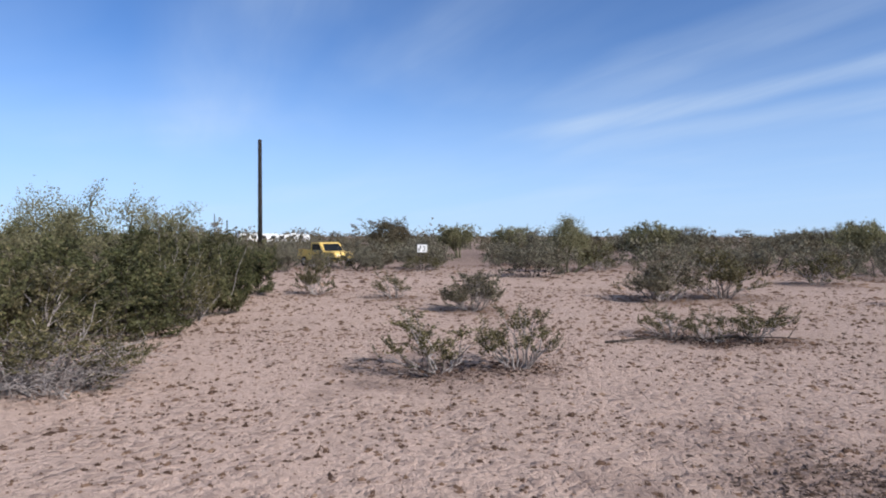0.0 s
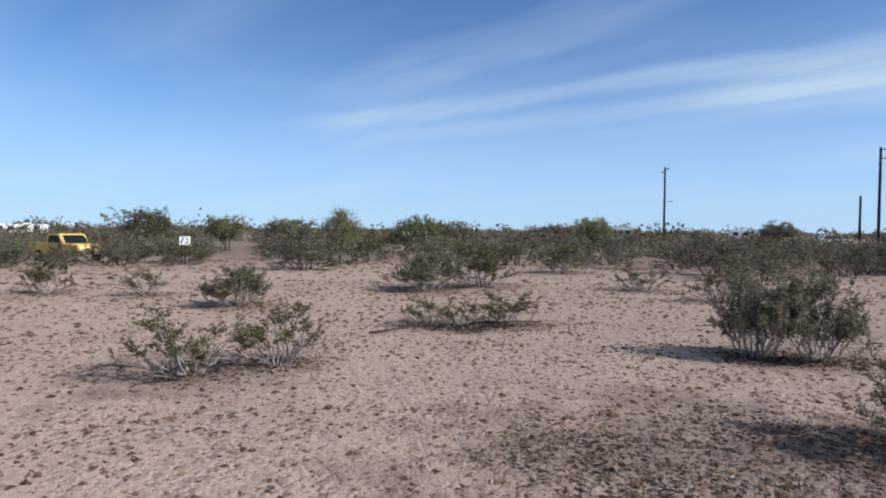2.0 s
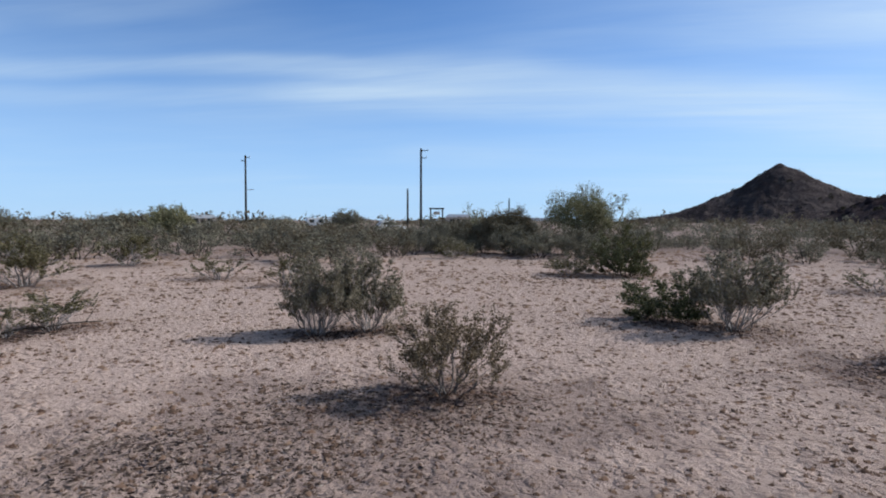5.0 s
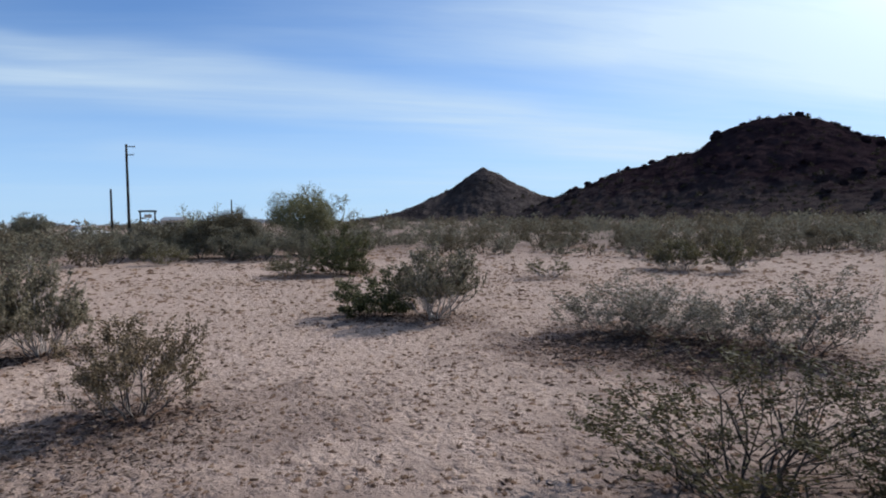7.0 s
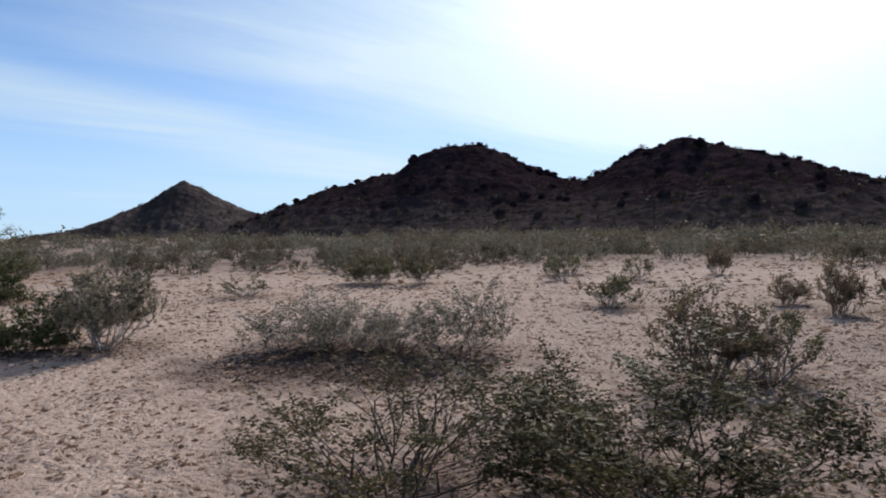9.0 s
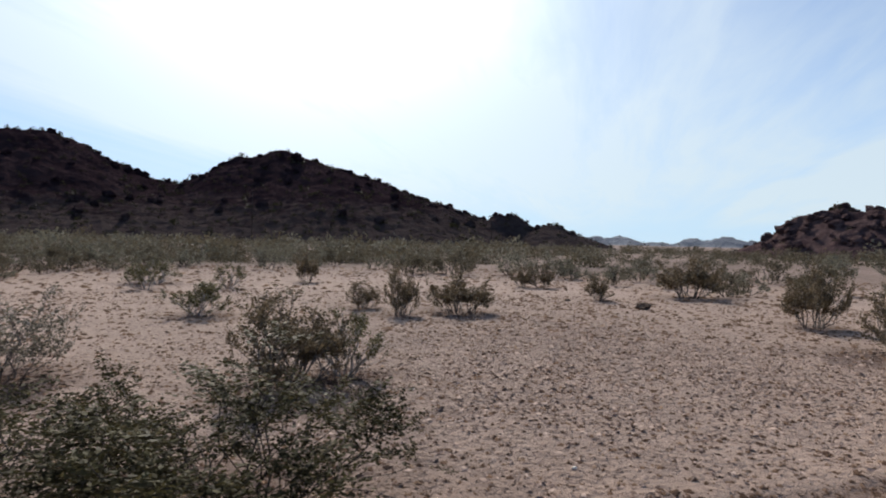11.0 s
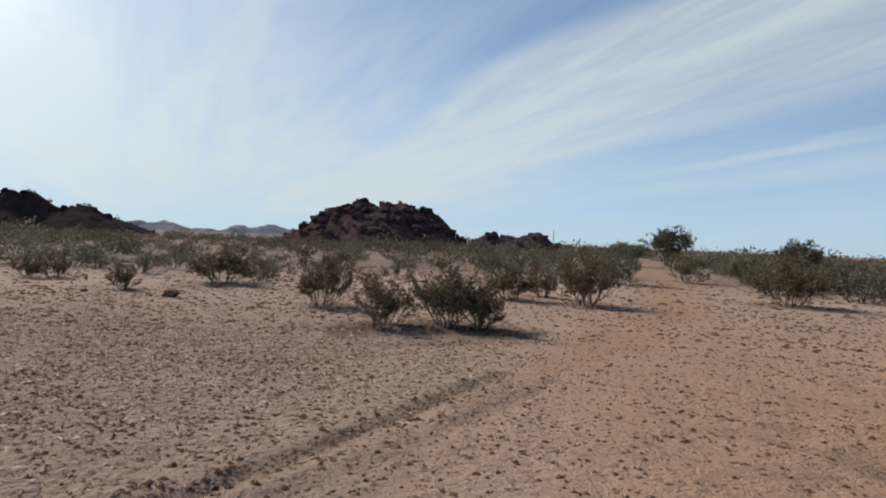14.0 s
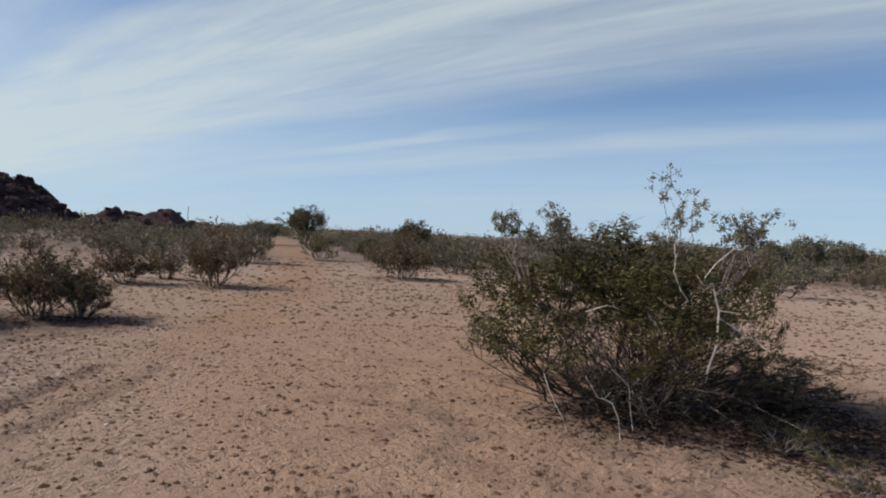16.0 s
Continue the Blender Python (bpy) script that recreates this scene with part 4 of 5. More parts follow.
# ---- palo verde and mesquite trees ----
def make_tree(x, y, h, w, seed, label, leaves=9000, leaf=0.05, kind="palo_verde_tree", dome=0.0, mat=None):
    rr = random.Random(seed)
    top = empty(kind, label, "tree", "desert trees")
    verts, faces, anchors = [], [], []

    def grow(at, d, length, r, level):
        pts = [at]
        for i in range(4):
            d = (d + Vector((rr.gauss(0, 0.16), rr.gauss(0, 0.16), rr.gauss(0.03, 0.1)))).normalized()
            pts.append(pts[-1] + d * length / 4)
        tube(pts, [r * (1 - 0.14 * i) for i in range(5)], verts, faces, 5 if level < 2 else 3)
        if level >= 3:
            anchors.extend(tuple(p) for p in pts[1:])
            return
        for _k in range(3 if level else 4):
            start = pts[rr.randint(2, 4)]
            side = Vector((rr.gauss(0, 1), rr.gauss(0, 1), rr.uniform(-0.1, 0.9))).normalized()
            grow(start, (d * 0.5 + side).normalized(), length * rr.uniform(0.5, 0.75), r * 0.55, level + 1)

    for _k in range(4):
        grow(Vector((rr.gauss(0, 0.08), rr.gauss(0, 0.08), -0.1)), Vector((rr.gauss(0, 0.5), rr.gauss(0, 0.5), 1)).normalized(), 0.9, 0.05, 0)
    pts = np.array([tuple(v) for v in verts])
    low, high = pts.min(0), pts.max(0)
    s = np.array([w / (high[0] - low[0]), w / (high[1] - low[1]), (h + 0.1) / (high[2] + 0.1)])
    pts = pts * s
    f = np.array([q for q in faces])
    tri = np.concatenate([f[:, [0, 1, 2]], f[:, [0, 2, 3]]])
    mesh_object("trunk", pts, tri, BARK, top)
    a = np.array(anchors) * s
    rng = np.random.default_rng(seed)
    a = a[rng.integers(0, len(a), leaves // 6)]
    if dome:
        # sprays that round the crown off
        m = int(len(a) * dome)
        d = rng.normal(0, 1, (m, 3))
        d[:, 2] = np.abs(d[:, 2]) - 0.25
        d /= np.linalg.norm(d, axis=1)[:, None]
        lump = 0.72 + 0.28 * np.sin(d[:, :1] * 5 + seed) * np.cos(d[:, 1:2] * 4 + seed)
        d = d * lump * rng.uniform(0.45, 1.0, (m, 1)) ** 0.5
        a = np.concatenate([a[m:], d * np.array([w * 0.52, w * 0.52, h * 0.5]) + np.array([0, 0, h * 0.5])])
    v, t = leaf_cloud(a, rng, 6, 0.09, leaf, fold=leaf < 0.05)
    mesh_object("crown", v, t, mat or LEAF_TREE, top)
    top.matrix_basis = pose(x, y, gz(x, y))
    return top


TREE = "grey-green palo verde tree with thin limbs and airy crown"
make_tree(30.8, 12.3, 3.6, 4.2, 1, TREE, 24000, 0.038, dome=0.7)
make_tree(29.0, 15.4, 2.5, 3.4, 2, "dark green rounded mesquite tree on the plain", 13000, 0.04, dome=0.7, mat=LEAF_FAR)
make_tree(28.6, 18.2, 1.9, 3.2, 22, "dark green rounded mesquite tree on the plain", 9000, 0.04, dome=0.8, mat=LEAF_FAR)
make_tree(5.9, 29.8, 2.7, 2.7, 3, TREE, 9000, 0.036, dome=0.6)
make_tree(-23.9, -63.6, 4.3, 5.2, 4, TREE, 8000, 0.08, dome=0.6, mat=LEAF_FAR)
make_tree(-4.3, 50.0, 3.3, 4.6, 5, TREE, 8000, 0.06, mat=LEAF_FAR, dome=0.6)
make_tree(1.1, 50.0, 2.8, 3.4, 6, TREE, 5000, 0.07, dome=0.6)
make_tree(-29.8, -51.5, 3.0, 4.2, 7, TREE, 5000, 0.08, dome=0.6, mat=LEAF_FAR)
make_tree(-9.3, 15.6, 3.0, 3.4, 8, "yellow-green palo verde tree behind creosote bushes", 12000, 0.032, dome=0.6)
make_tree(-7.4, 17.4, 2.75, 2.6, 18, "yellow-green palo verde tree behind creosote bushes", 8000, 0.032, dome=0.6)
make_tree(36.0, 21.6, 3.1, 2.6, 9, "bare leafless desert tree with pale limbs", 500)
make_tree(35.5, 19.0, 2.9, 2.2, 10, "bare leafless desert tree with pale limbs", 400)
make_tree(14.8, 45.5, 2.9, 4.0, 11, TREE, 5000, 0.07, dome=0.6)
make_tree(31.0, 47.0, 3.0, 3.6, 12, TREE, 5000, 0.07, dome=0.6)
LOW_TREE = "low rounded dusty mesquite tree among the far bushes"
for k, (x, y, h, w) in enumerate(((-39.4, -22.7, 2.3, 2.8), (-44.7, -23.4, 2.9, 3.8), (-54.8, -25.5, 2.6, 3.2), (21.4, 56.6, 2.75, 5.6), (20.5, 67.4, 2.5, 5.5), (37.0, 65.8, 2.5, 6.0),
                                  (29.0, 43.8, 2.75, 3.8), (52.3, 47.2, 3.0, 4.0), (34.6, 59.0, 2.5, 6.5), (5.9, 55.2, 2.7, 4.2), (-17.4, -58.0, 2.3, 4.0))):
    make_tree(x, y, h, w, 40 + k, LOW_TREE, 6000, 0.07, "mesquite_tree", 0.75, LEAF_TREE if k in (6, 9) else LEAF_MID)

# ---- bushes of the plain, each a thing; the far ones as one mass ----
rng = random.Random(21)
spots = []
taken = [(x, y, w) for rows in (OUTER, AHEAD, LEFT_THICKET, RIGHT_AHEAD, HILLWARD, SUNWARD, BEHIND) for x, y, h, w, k in rows]


def bare(x, y, r):
    """Bare places: the track, and the open sand round the camera."""
    az = math.degrees(math.atan2(-x, y)) % 360
    if float(lane_distance(np.array([x]), np.array([y]))[0]) < 2.2 + r * 0.02:
        return True
    if 35 < az < 112 and r < 40:
        return True
    if (6.5 < az < 14.5 and r < 42) or (355.3 < az < 359.8 and r < 60):
        return True
    open_to = 24 + 3 * math.sin(az * 0.09) + (4 if 195 < az < 300 else 0) + (9 if 325 < az or az < 12 else 0)
    return r < open_to


while len(spots) < 430:
    r = math.sqrt(rng.uniform(22.5 ** 2, 50 ** 2))
    az = rng.uniform(-248, 36)
    p = bearing(az, r)
    if bare(p.x, p.y, r) or any((p.x - a) ** 2 + (p.y - b) ** 2 < (0.8 + c * 0.4) ** 2 for a, b, c in taken):
        continue
    clump = float(fbm(np.array([p.x * 0.11]), np.array([p.y * 0.11]), 2, 55)[0])
    if clump < (rng.uniform(0.16, 0.5) if -178 < az < -72 else rng.uniform(0.3, 0.62)):
        continue
    tall = 1.05 if -172 < az < -75 else 1.35
    h = tall * rng.uniform(0.55, 1.3)
    spots.append((p.x, p.y, h, h * rng.uniform(1.4, 2.1)))
    taken.append((p.x, p.y, h))
# the bushes stand wider apart and lower before the butte
spots = [(x, y, h, w) for k, (x, y, h, w) in enumerate(spots) if k % 2 or x * x + y * y < 900 or not 146 < math.degrees(math.atan2(x, y)) % 360 < 184]
spots.sort(key=lambda q: q[0] ** 2 + q[1] ** 2)
NEARER = 190
for k, (x, y, h, w) in enumerate(spots[:NEARER]):
    plant(MID_KINDS, k, x, y, h, w, rng.uniform(0, 360))


def bush_mass(name, label, spots, per, size, seed, mat):
    """Many far bushes as one mesh: each a ragged dome of leaf clumps."""
    rng = np.random.default_rng(seed)
    c = np.array(spots)
    m = np.repeat(c, per, axis=0)
    u = rng.uniform(0, 2 * np.pi, len(m))
    q = np.sqrt(rng.uniform(0, 1, len(m)))
    rag = rng.uniform(0.78, 1.04, len(m))
    zz = rng.uniform(0.05, 1.0, len(m)) ** 0.8 * np.sqrt(np.clip(1.02 - q * q, 0.05, 1)) * m[:, 3] * rag
    at = np.stack([m[:, 0] + np.cos(u) * q * m[:, 4] * 0.5, m[:, 1] + np.sin(u) * q * m[:, 4] * 0.5, m[:, 2] + zz], 1)
    d = rng.normal(0, 1, at.shape)
    d /= np.linalg.norm(d, axis=1)[:, None]
    e = np.cross(d, rng.normal(0, 1, at.shape))
    e /= np.linalg.norm(e, axis=1)[:, None]
    s = (size * m[:, 3] * rng.uniform(0.5, 1.3, len(m)))[:, None]
    v = np.stack([at - d * s * 0.8 + e * s * 0.6, at + d * s, at - d * s * 0.8 - e * s * 0.6], 1).reshape(-1, 3)
    t = np.arange(len(m) * 3).reshape(-1, 3)
    return tagged(mesh_object(name, v, t, mat), label, "shrubs", kind="stuff")


def far_spots(count, r0, r1, seed, tall, az0=-250, az1=38):
    rng = random.Random(seed)
    out = []
    while len(out) < count:
        r = math.sqrt(rng.uniform(r0 * r0, r1 * r1))
        p = bearing(rng.uniform(az0, az1), r)
        if float(lane_distance(np.array([p.x]), np.array([p.y]))[0]) < 2.0 + r * 0.015:
            continue
        if r < 75 and -0.08 < -p.x / p.y < -0.005 and p.y > 0:
            continue
        if float(fbm(np.array([p.x * 0.05]), np.array([p.y * 0.05]), 2, 57)[0]) < rng.uniform(0.25, 0.6):
            continue
        if r < 95 and 176 < math.degrees(math.atan2(-p.x, p.y)) % 360 < 214 and rng.random() < 0.5:
            continue
        low = (0.75 if r < 180 else 0.5) if 188 < math.degrees(math.atan2(-p.x, p.y)) % 360 < 212 else 1.0
        if r > 180 and (p.y > 0 and -0.8 < -p.x / p.y < 0.9):
            low = 1.3
        h = tall * low * (rng.uniform(0.5, 1.1) if rng.random() < 0.85 else rng.uniform(1.1, 1.7))
        out.append((p.x, p.y, gz(p.x, p.y) - 0.05, h, h * rng.uniform(1.2, 1.9)))
    return out


bush_mass("far_bushes", "dusty olive bushes dotted over the sandy plain", [(x, y, gz(x, y) - 0.05, h, w) for x, y, h, w in spots[NEARER::2]], 420, 0.055, 58, LEAF_FAR)
bush_mass("far_bushes", "dusty grey-green bushes dotted over the sandy plain", [(x, y, gz(x, y) - 0.05, h, w) for x, y, h, w in spots[NEARER + 1::2]], 420, 0.055, 59, LEAF_MID)
bush_mass("far_bushes", "olive creosote bushes covering the desert plain", far_spots(680, 42, 92, 61, 1.5), 165, 0.078, 62, LEAF_FAR)
bush_mass("far_bushes", "dusty grey-green bushes covering the desert plain", far_spots(620, 42, 92, 67, 1.5), 165, 0.078, 68, LEAF_MID)
bush_mass("far_bushes", "olive and dusty green desert scrub towards the horizon", far_spots(1150, 85, 190, 63, 1.9), 90, 0.092, 64, LEAF_FAR)
bush_mass("far_bushes", "pale dusty desert scrub towards the horizon", far_spots(1000, 85, 190, 69, 1.9), 90, 0.092, 70, LEAF_MID)
bush_mass("far_bushes", "dusty brown-green bushes before the butte and hills", far_spots(70, 40, 92, 161, 1.5, -184, -148) + far_spots(260, 85, 180, 163, 2.0, -184, -148), 140, 0.085, 164, LEAF_FAR)
bush_mass("tree_line", "dark green scrub and low trees along the horizon", far_spots(1150, 180, 460, 65, 3.3), 80, 0.105, 66, LEAF_FAR)


def hill_spots(field, count, seed, h0, h1, floor):
    rng = np.random.default_rng(seed)
    x, y, h = (f.ravel() for f in field)
    high = np.nonzero(h > floor)[0]
    q = high[rng.integers(0, len(high), count)]
    s = rng.uniform(h0, h1, count) * np.where(rng.random(count) > 0.94, 1.9, 1.0)
    return [(float(x[i]), float(y[i]), float(h[i]) - 0.1, float(a), float(a * 1.3)) for i, a in zip(q, s)]


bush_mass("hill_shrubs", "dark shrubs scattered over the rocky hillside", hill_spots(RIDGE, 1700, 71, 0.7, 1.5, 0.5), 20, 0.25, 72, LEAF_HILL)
bush_mass("hill_shrubs", "dark shrubs scattered over the conical hill", hill_spots(CONE, 500, 73, 1.0, 2.0, 0.5), 24, 0.22, 74, LEAF_HILL)
bush_mass("hill_shrubs", "small shrubs growing between the butte's boulders", hill_spots(BUTTEH, 60, 75, 0.4, 0.9, 0.2), 50, 0.16, 76, LEAF_HILL)


def crest_spots(field, count, seed, h0, h1):
    """Small trees that stand on the skyline."""
    rng = np.random.default_rng(seed)
    x, y, h = field
    top = np.argmax((h - 1.65) / np.hypot(x, y), axis=1)
    q = rng.integers(8, len(top) - 8, count)
    q = [int(i) for i in q if h[i, top[i]] > 6]
    return [(float(x[i, top[i]]), float(y[i, top[i]]), float(h[i, top[i]]) - 0.2, float(a), float(a * 1.1)) for i, a in zip(q, rng.uniform(h0, h1, len(q)))]


bush_mass("hill_shrubs", "small dark trees standing on the hill's crest", crest_spots(RIDGE, 30, 78, 0.9, 2.0), 90, 0.13, 79, LEAF_HILL)

# ---- ground litter: dry tufts and clods ----
def build_tufts(name, label, count, r0, r1, seed, size, flat, blades=9):
    rng = np.random.default_rng(seed)
    r = np.sqrt(rng.uniform(r0 * r0, r1 * r1, count * 3))
    a = np.radians(np.where(r > 4, rng.uniform(-38, 250, count * 3), rng.uniform(0, 360, count * 3)))
    x, y = np.sin(a) * r, np.cos(a) * r
    lane, gravel, litter = soil_masks(x, y)
    want = 0.5 + 0.5 * np.clip((fbm(x * 0.8, y * 0.8, 3, 47) - 0.36) * 4, 0, 1)
    bearing_ = np.degrees(np.arctan2(-x, y)) % 360
    want = want * np.where((bearing_ > 300) | (bearing_ < 60), 0.8, 1.0) * (1 - 0.35 * lane) + 0.05 * gravel + 0.4 * litter
    keep = np.nonzero(rng.random(len(x)) < want)[0][:count]
    x, y = x[keep], y[keep]
    m = len(x)
    z = ground_height(x, y)
    turned = bearing_[keep]
    s = size * np.minimum(rng.lognormal(0, 0.45, m), 2.0) * np.where((turned > 300) | (turned < 60), 1.08, 1.0)
    # a low ragged mat of litter with short dry blades standing out of it
    sides = 5
    w = rng.uniform(0, 2 * np.pi, (m, 1)) + np.arange(sides)[None, :] * 2 * np.pi / sides
    rad = s[:, None] * rng.uniform(0.45, 1.25, (m, sides))
    stretch, tilt = rng.uniform(0.9, 1.7, (m, 1)), rng.uniform(0, np.pi, (m, 1))
    px, py = np.cos(w) * rad * stretch, np.sin(w) * rad
    px, py = px * np.cos(tilt) - py * np.sin(tilt), px * np.sin(tilt) + py * np.cos(tilt)
    tall = s * flat * rng.uniform(0.7, 1.2, m)
    rows = [np.stack([x[:, None] + px, y[:, None] + py, np.repeat(z[:, None] - 0.006, sides, 1)], -1)]
    local = [(i, (i + 1) % sides, sides) for i in range(sides)]
    rows.append(np.stack([x + s * rng.uniform(-0.4, 0.4, m), y + s * rng.uniform(-0.4, 0.4, m), z + tall], -1)[:, None, :])
    k = blades
    if k:
        b = rng.uniform(0, 2 * np.pi, (m, k))
        reach = s[:, None] * np.sqrt(rng.uniform(0, 1, (m, k))) * 0.9
        base = np.stack([x[:, None] + np.cos(b) * reach, y[:, None] + np.sin(b) * reach, np.repeat(z[:, None] - 0.004, k, 1)], -1)
        wide = (s[:, None] * rng.uniform(0.10, 0.24, (m, k)))[..., None]
        turn = rng.uniform(0, 2 * np.pi, (m, k))
        off = np.stack([np.cos(turn), np.sin(turn), np.zeros_like(b)], -1) * wide
        out = s[:, None] * rng.uniform(0.1, 0.9, (m, k))
        tip = base + np.stack([np.cos(b) * out, np.sin(b) * out, s[:, None] * flat * rng.uniform(0.4, 1.35, (m, k))], -1)
        rows.append(np.stack([base - off, base + off, tip], 2).reshape(m, 3 * k, 3))
        local += [(sides + 1 + 3 * i, sides + 2 + 3 * i, sides + 3 + 3 * i) for i in range(k)]
    v = np.concatenate(rows, 1)
    start = np.arange(m)[:, None, None] * v.shape[1]
    return tagged(mesh_object(name, v.reshape(-1, 3), (start + np.array(local)[None]).reshape(-1, 3), STRAW), label, "ground litter", kind="stuff")


build_tufts("dry_tufts", "small dry brown tufts and clods on the sand", 11500, 1.2, 6.5, 81, 0.0175, 0.62, 8)
build_tufts("dry_tufts", "small dry brown tufts and clods before the bushes", 25000, 6.3, 12, 82, 0.0205, 0.55, 3)
build_tufts("dry_tufts", "small dry brown tufts and clods round the bushes", 27000, 11.7, 21, 83, 0.035, 0.5, 0)
build_tufts("dry_tufts", "small dry brown tufts and clods further out", 12000, 20.5, 38, 85, 0.075, 0.45, 0)


def scattered_litter(name, label, spots, count, seed, size, mat, rise=1.0, slender=0.12):
    """Dry sticks, fallen leaves and crumbs that lie about in patches: centre, radius."""
    rng = np.random.default_rng(seed)
    c = np.array(spots)[rng.integers(0, len(spots), count)]
    a, q = rng.uniform(0, 2 * np.pi, count), np.sqrt(rng.uniform(0, 1, count)) * rng.uniform(0.5, 1.15, count)
    x, y = c[:, 0] + np.cos(a) * q * c[:, 2], c[:, 1] + np.sin(a) * q * c[:, 2]
    z = ground_height(x, y)
    long = size * np.minimum(rng.lognormal(0, 0.5, count), 1.9)
    slim = long * rng.uniform(slender, slender + 0.38, count)
    w = rng.uniform(0, 2 * np.pi, count)
    dx, dy = np.cos(w), np.sin(w)
    up = slim * rise * rng.uniform(0.3, 1.0, count) + 0.003
    v = np.stack([np.stack([x - dx * long, y - dy * long, z + rng.uniform(-0.004, 0.012, count)], -1), np.stack([x - dy * slim, y + dx * slim, z - 0.003], -1),
                  np.stack([x + dx * long, y + dy * long, z + rng.uniform(-0.004, 0.02, count)], -1), np.stack([x + dy * slim * 0.3, y - dx * slim * 0.3, z + up], -1)], 1).reshape(-1, 3)
    k = np.arange(count)[:, None] * 4
    t = np.concatenate([k + np.array([[0, 1, 3]]), k + np.array([[1, 2, 3]]), k + np.array([[2, 0, 3]])])
    return tagged(mesh_object(name, v, t, mat), label, "ground litter", kind="stuff")


scattered_litter("stick_litter", "dry sticks and fallen leaves lying before a bush", [(3.3, 4.3, 1.0), (4.0, 3.3, 1.0), (2.6, 4.6, 0.9), (4.5, 4.6, 0.9), (5.0, 3.2, 0.9), (2.9, 3.5, 0.8)], 5200, 91, 0.020, LITTER)
# dark litter under the bushes, which also deepens their shade
scattered_litter("stick_litter", "dark dry litter deepening the shade under grey creosote bushes", [(8.5, -0.4, 1.1), (8.3, -1.4, 1.2), (8.3, -2.4, 1.0), (9.2, -1.3, 1.1), (7.7, -1.6, 0.8)], 7000, 92, 0.026, DUFF)
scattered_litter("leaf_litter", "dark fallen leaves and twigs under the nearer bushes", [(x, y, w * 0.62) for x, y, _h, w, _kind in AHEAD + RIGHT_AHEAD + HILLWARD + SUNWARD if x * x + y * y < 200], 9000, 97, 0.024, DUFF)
# strewn over the large bush's shadow side to darken it as well
scattered_litter("stick_litter", "dead twigs and leaves darkening the shade of the large bush", [(-5.4, -4.0, 1.0), (-6.3, -3.6, 1.1), (-5.0, -4.6, 0.9), (-5.8, -3.0, 0.9), (-6.7, -3.9, 1.0), (-6.9, -3.2, 0.9), (-6.6, -4.6, 0.9)], 9000, 93, 0.024, DUFF)
scattered_litter("rut_litter", "dark dry litter lying in a wheel rut", [(ax + (bx - ax) * k / 8, ay + (by - ay) * k / 8, 0.15) for (ax, ay), (bx, by) in zip(RUT_A, RUT_A[1:]) for k in range(8)], 800, 94, 0.014, STRAW)
GRAVEL = ((2.6, -7.6), (4.6, -6.4), (5.6, -8.6), (2.2, -10.2), (4.2, -10.6), (6.6, -11.4), (0.6, -8.8), (3.4, -5.0))
scattered_litter("gravel", "loose gravel and crumbs strewn over the sand", [(x, y, 2.6) for x, y in GRAVEL], 10000, 95, 0.017, PEBBLE)
scattered_litter("clods", "small pale clods of earth strewn over the sand", [(x, y, 2.7) for x, y in GRAVEL], 9000, 96, 0.021, PEBBLE, 1.0, 0.45)


def loose_rock(x, y, s, seed, mat=None, label="dark angular rock lying on the sand"):
    ob = new("rock", BOULDERS[seed % 5].copy())
    ob.data.materials[0] = mat or STONE
    ob.matrix_basis = pose(x, y, gz(x, y) + s * 0.25, 0, 0, seed * 70) @ Matrix.Diagonal((s * 1.3, s, s * 0.7, 1))
    return tagged(ob, label, "rock")


loose_rock(6.5, -16.5, 0.24, 2)
loose_rock(8.9, -17.0, 0.09, 3)
for x, y, s, k in ((2.45, -4.6, 0.022, 1), (-0.85, -6.2, 0.018, 4), (4.9, -5.6, 0.03, 0), (0.6, -8.9, 0.02, 2)):
    loose_rock(x, y, s, k, DEAD, "small white stone lying on the sand")

# ---- poles, gate, signs ----
def box(bm, x0, x1, y0, y1, z0, z1, bevel=0.0):
    r = bmesh.ops.create_cube(bm, size=1.0, matrix=Matrix.Translation(((x0 + x1) / 2, (y0 + y1) / 2, (z0 + z1) / 2)) @ Matrix.Diagonal((x1 - x0, y1 - y0, z1 - z0, 1)))
    if bevel:
        edges = list({e for v in r["verts"] for e in v.link_edges})
        bmesh.ops.bevel(bm, geom=edges, offset=bevel, segments=2, affect="EDGES")


def rod(bm, a, b, r0, r1, sides=10):
    a, b = Vector(a), Vector(b)
    m = Matrix.Translation((a + b) / 2) @ (b - a).to_track_quat("Z", "Y").to_matrix().to_4x4()
    bmesh.ops.create_cone(bm, cap_ends=True, segments=sides, radius1=r0, radius2=r1, depth=(b - a).length, matrix=m)


def shaped(fn, *args):
    bm = bmesh.new()
    fn(bm, *args)
    return bm


def standing(top, az, d, turn=0.0):
    p = bearing(az, d)
    top.matrix_basis = pose(p.x, p.y, gz(p.x, p.y), 0, 0, az + turn)
    return top


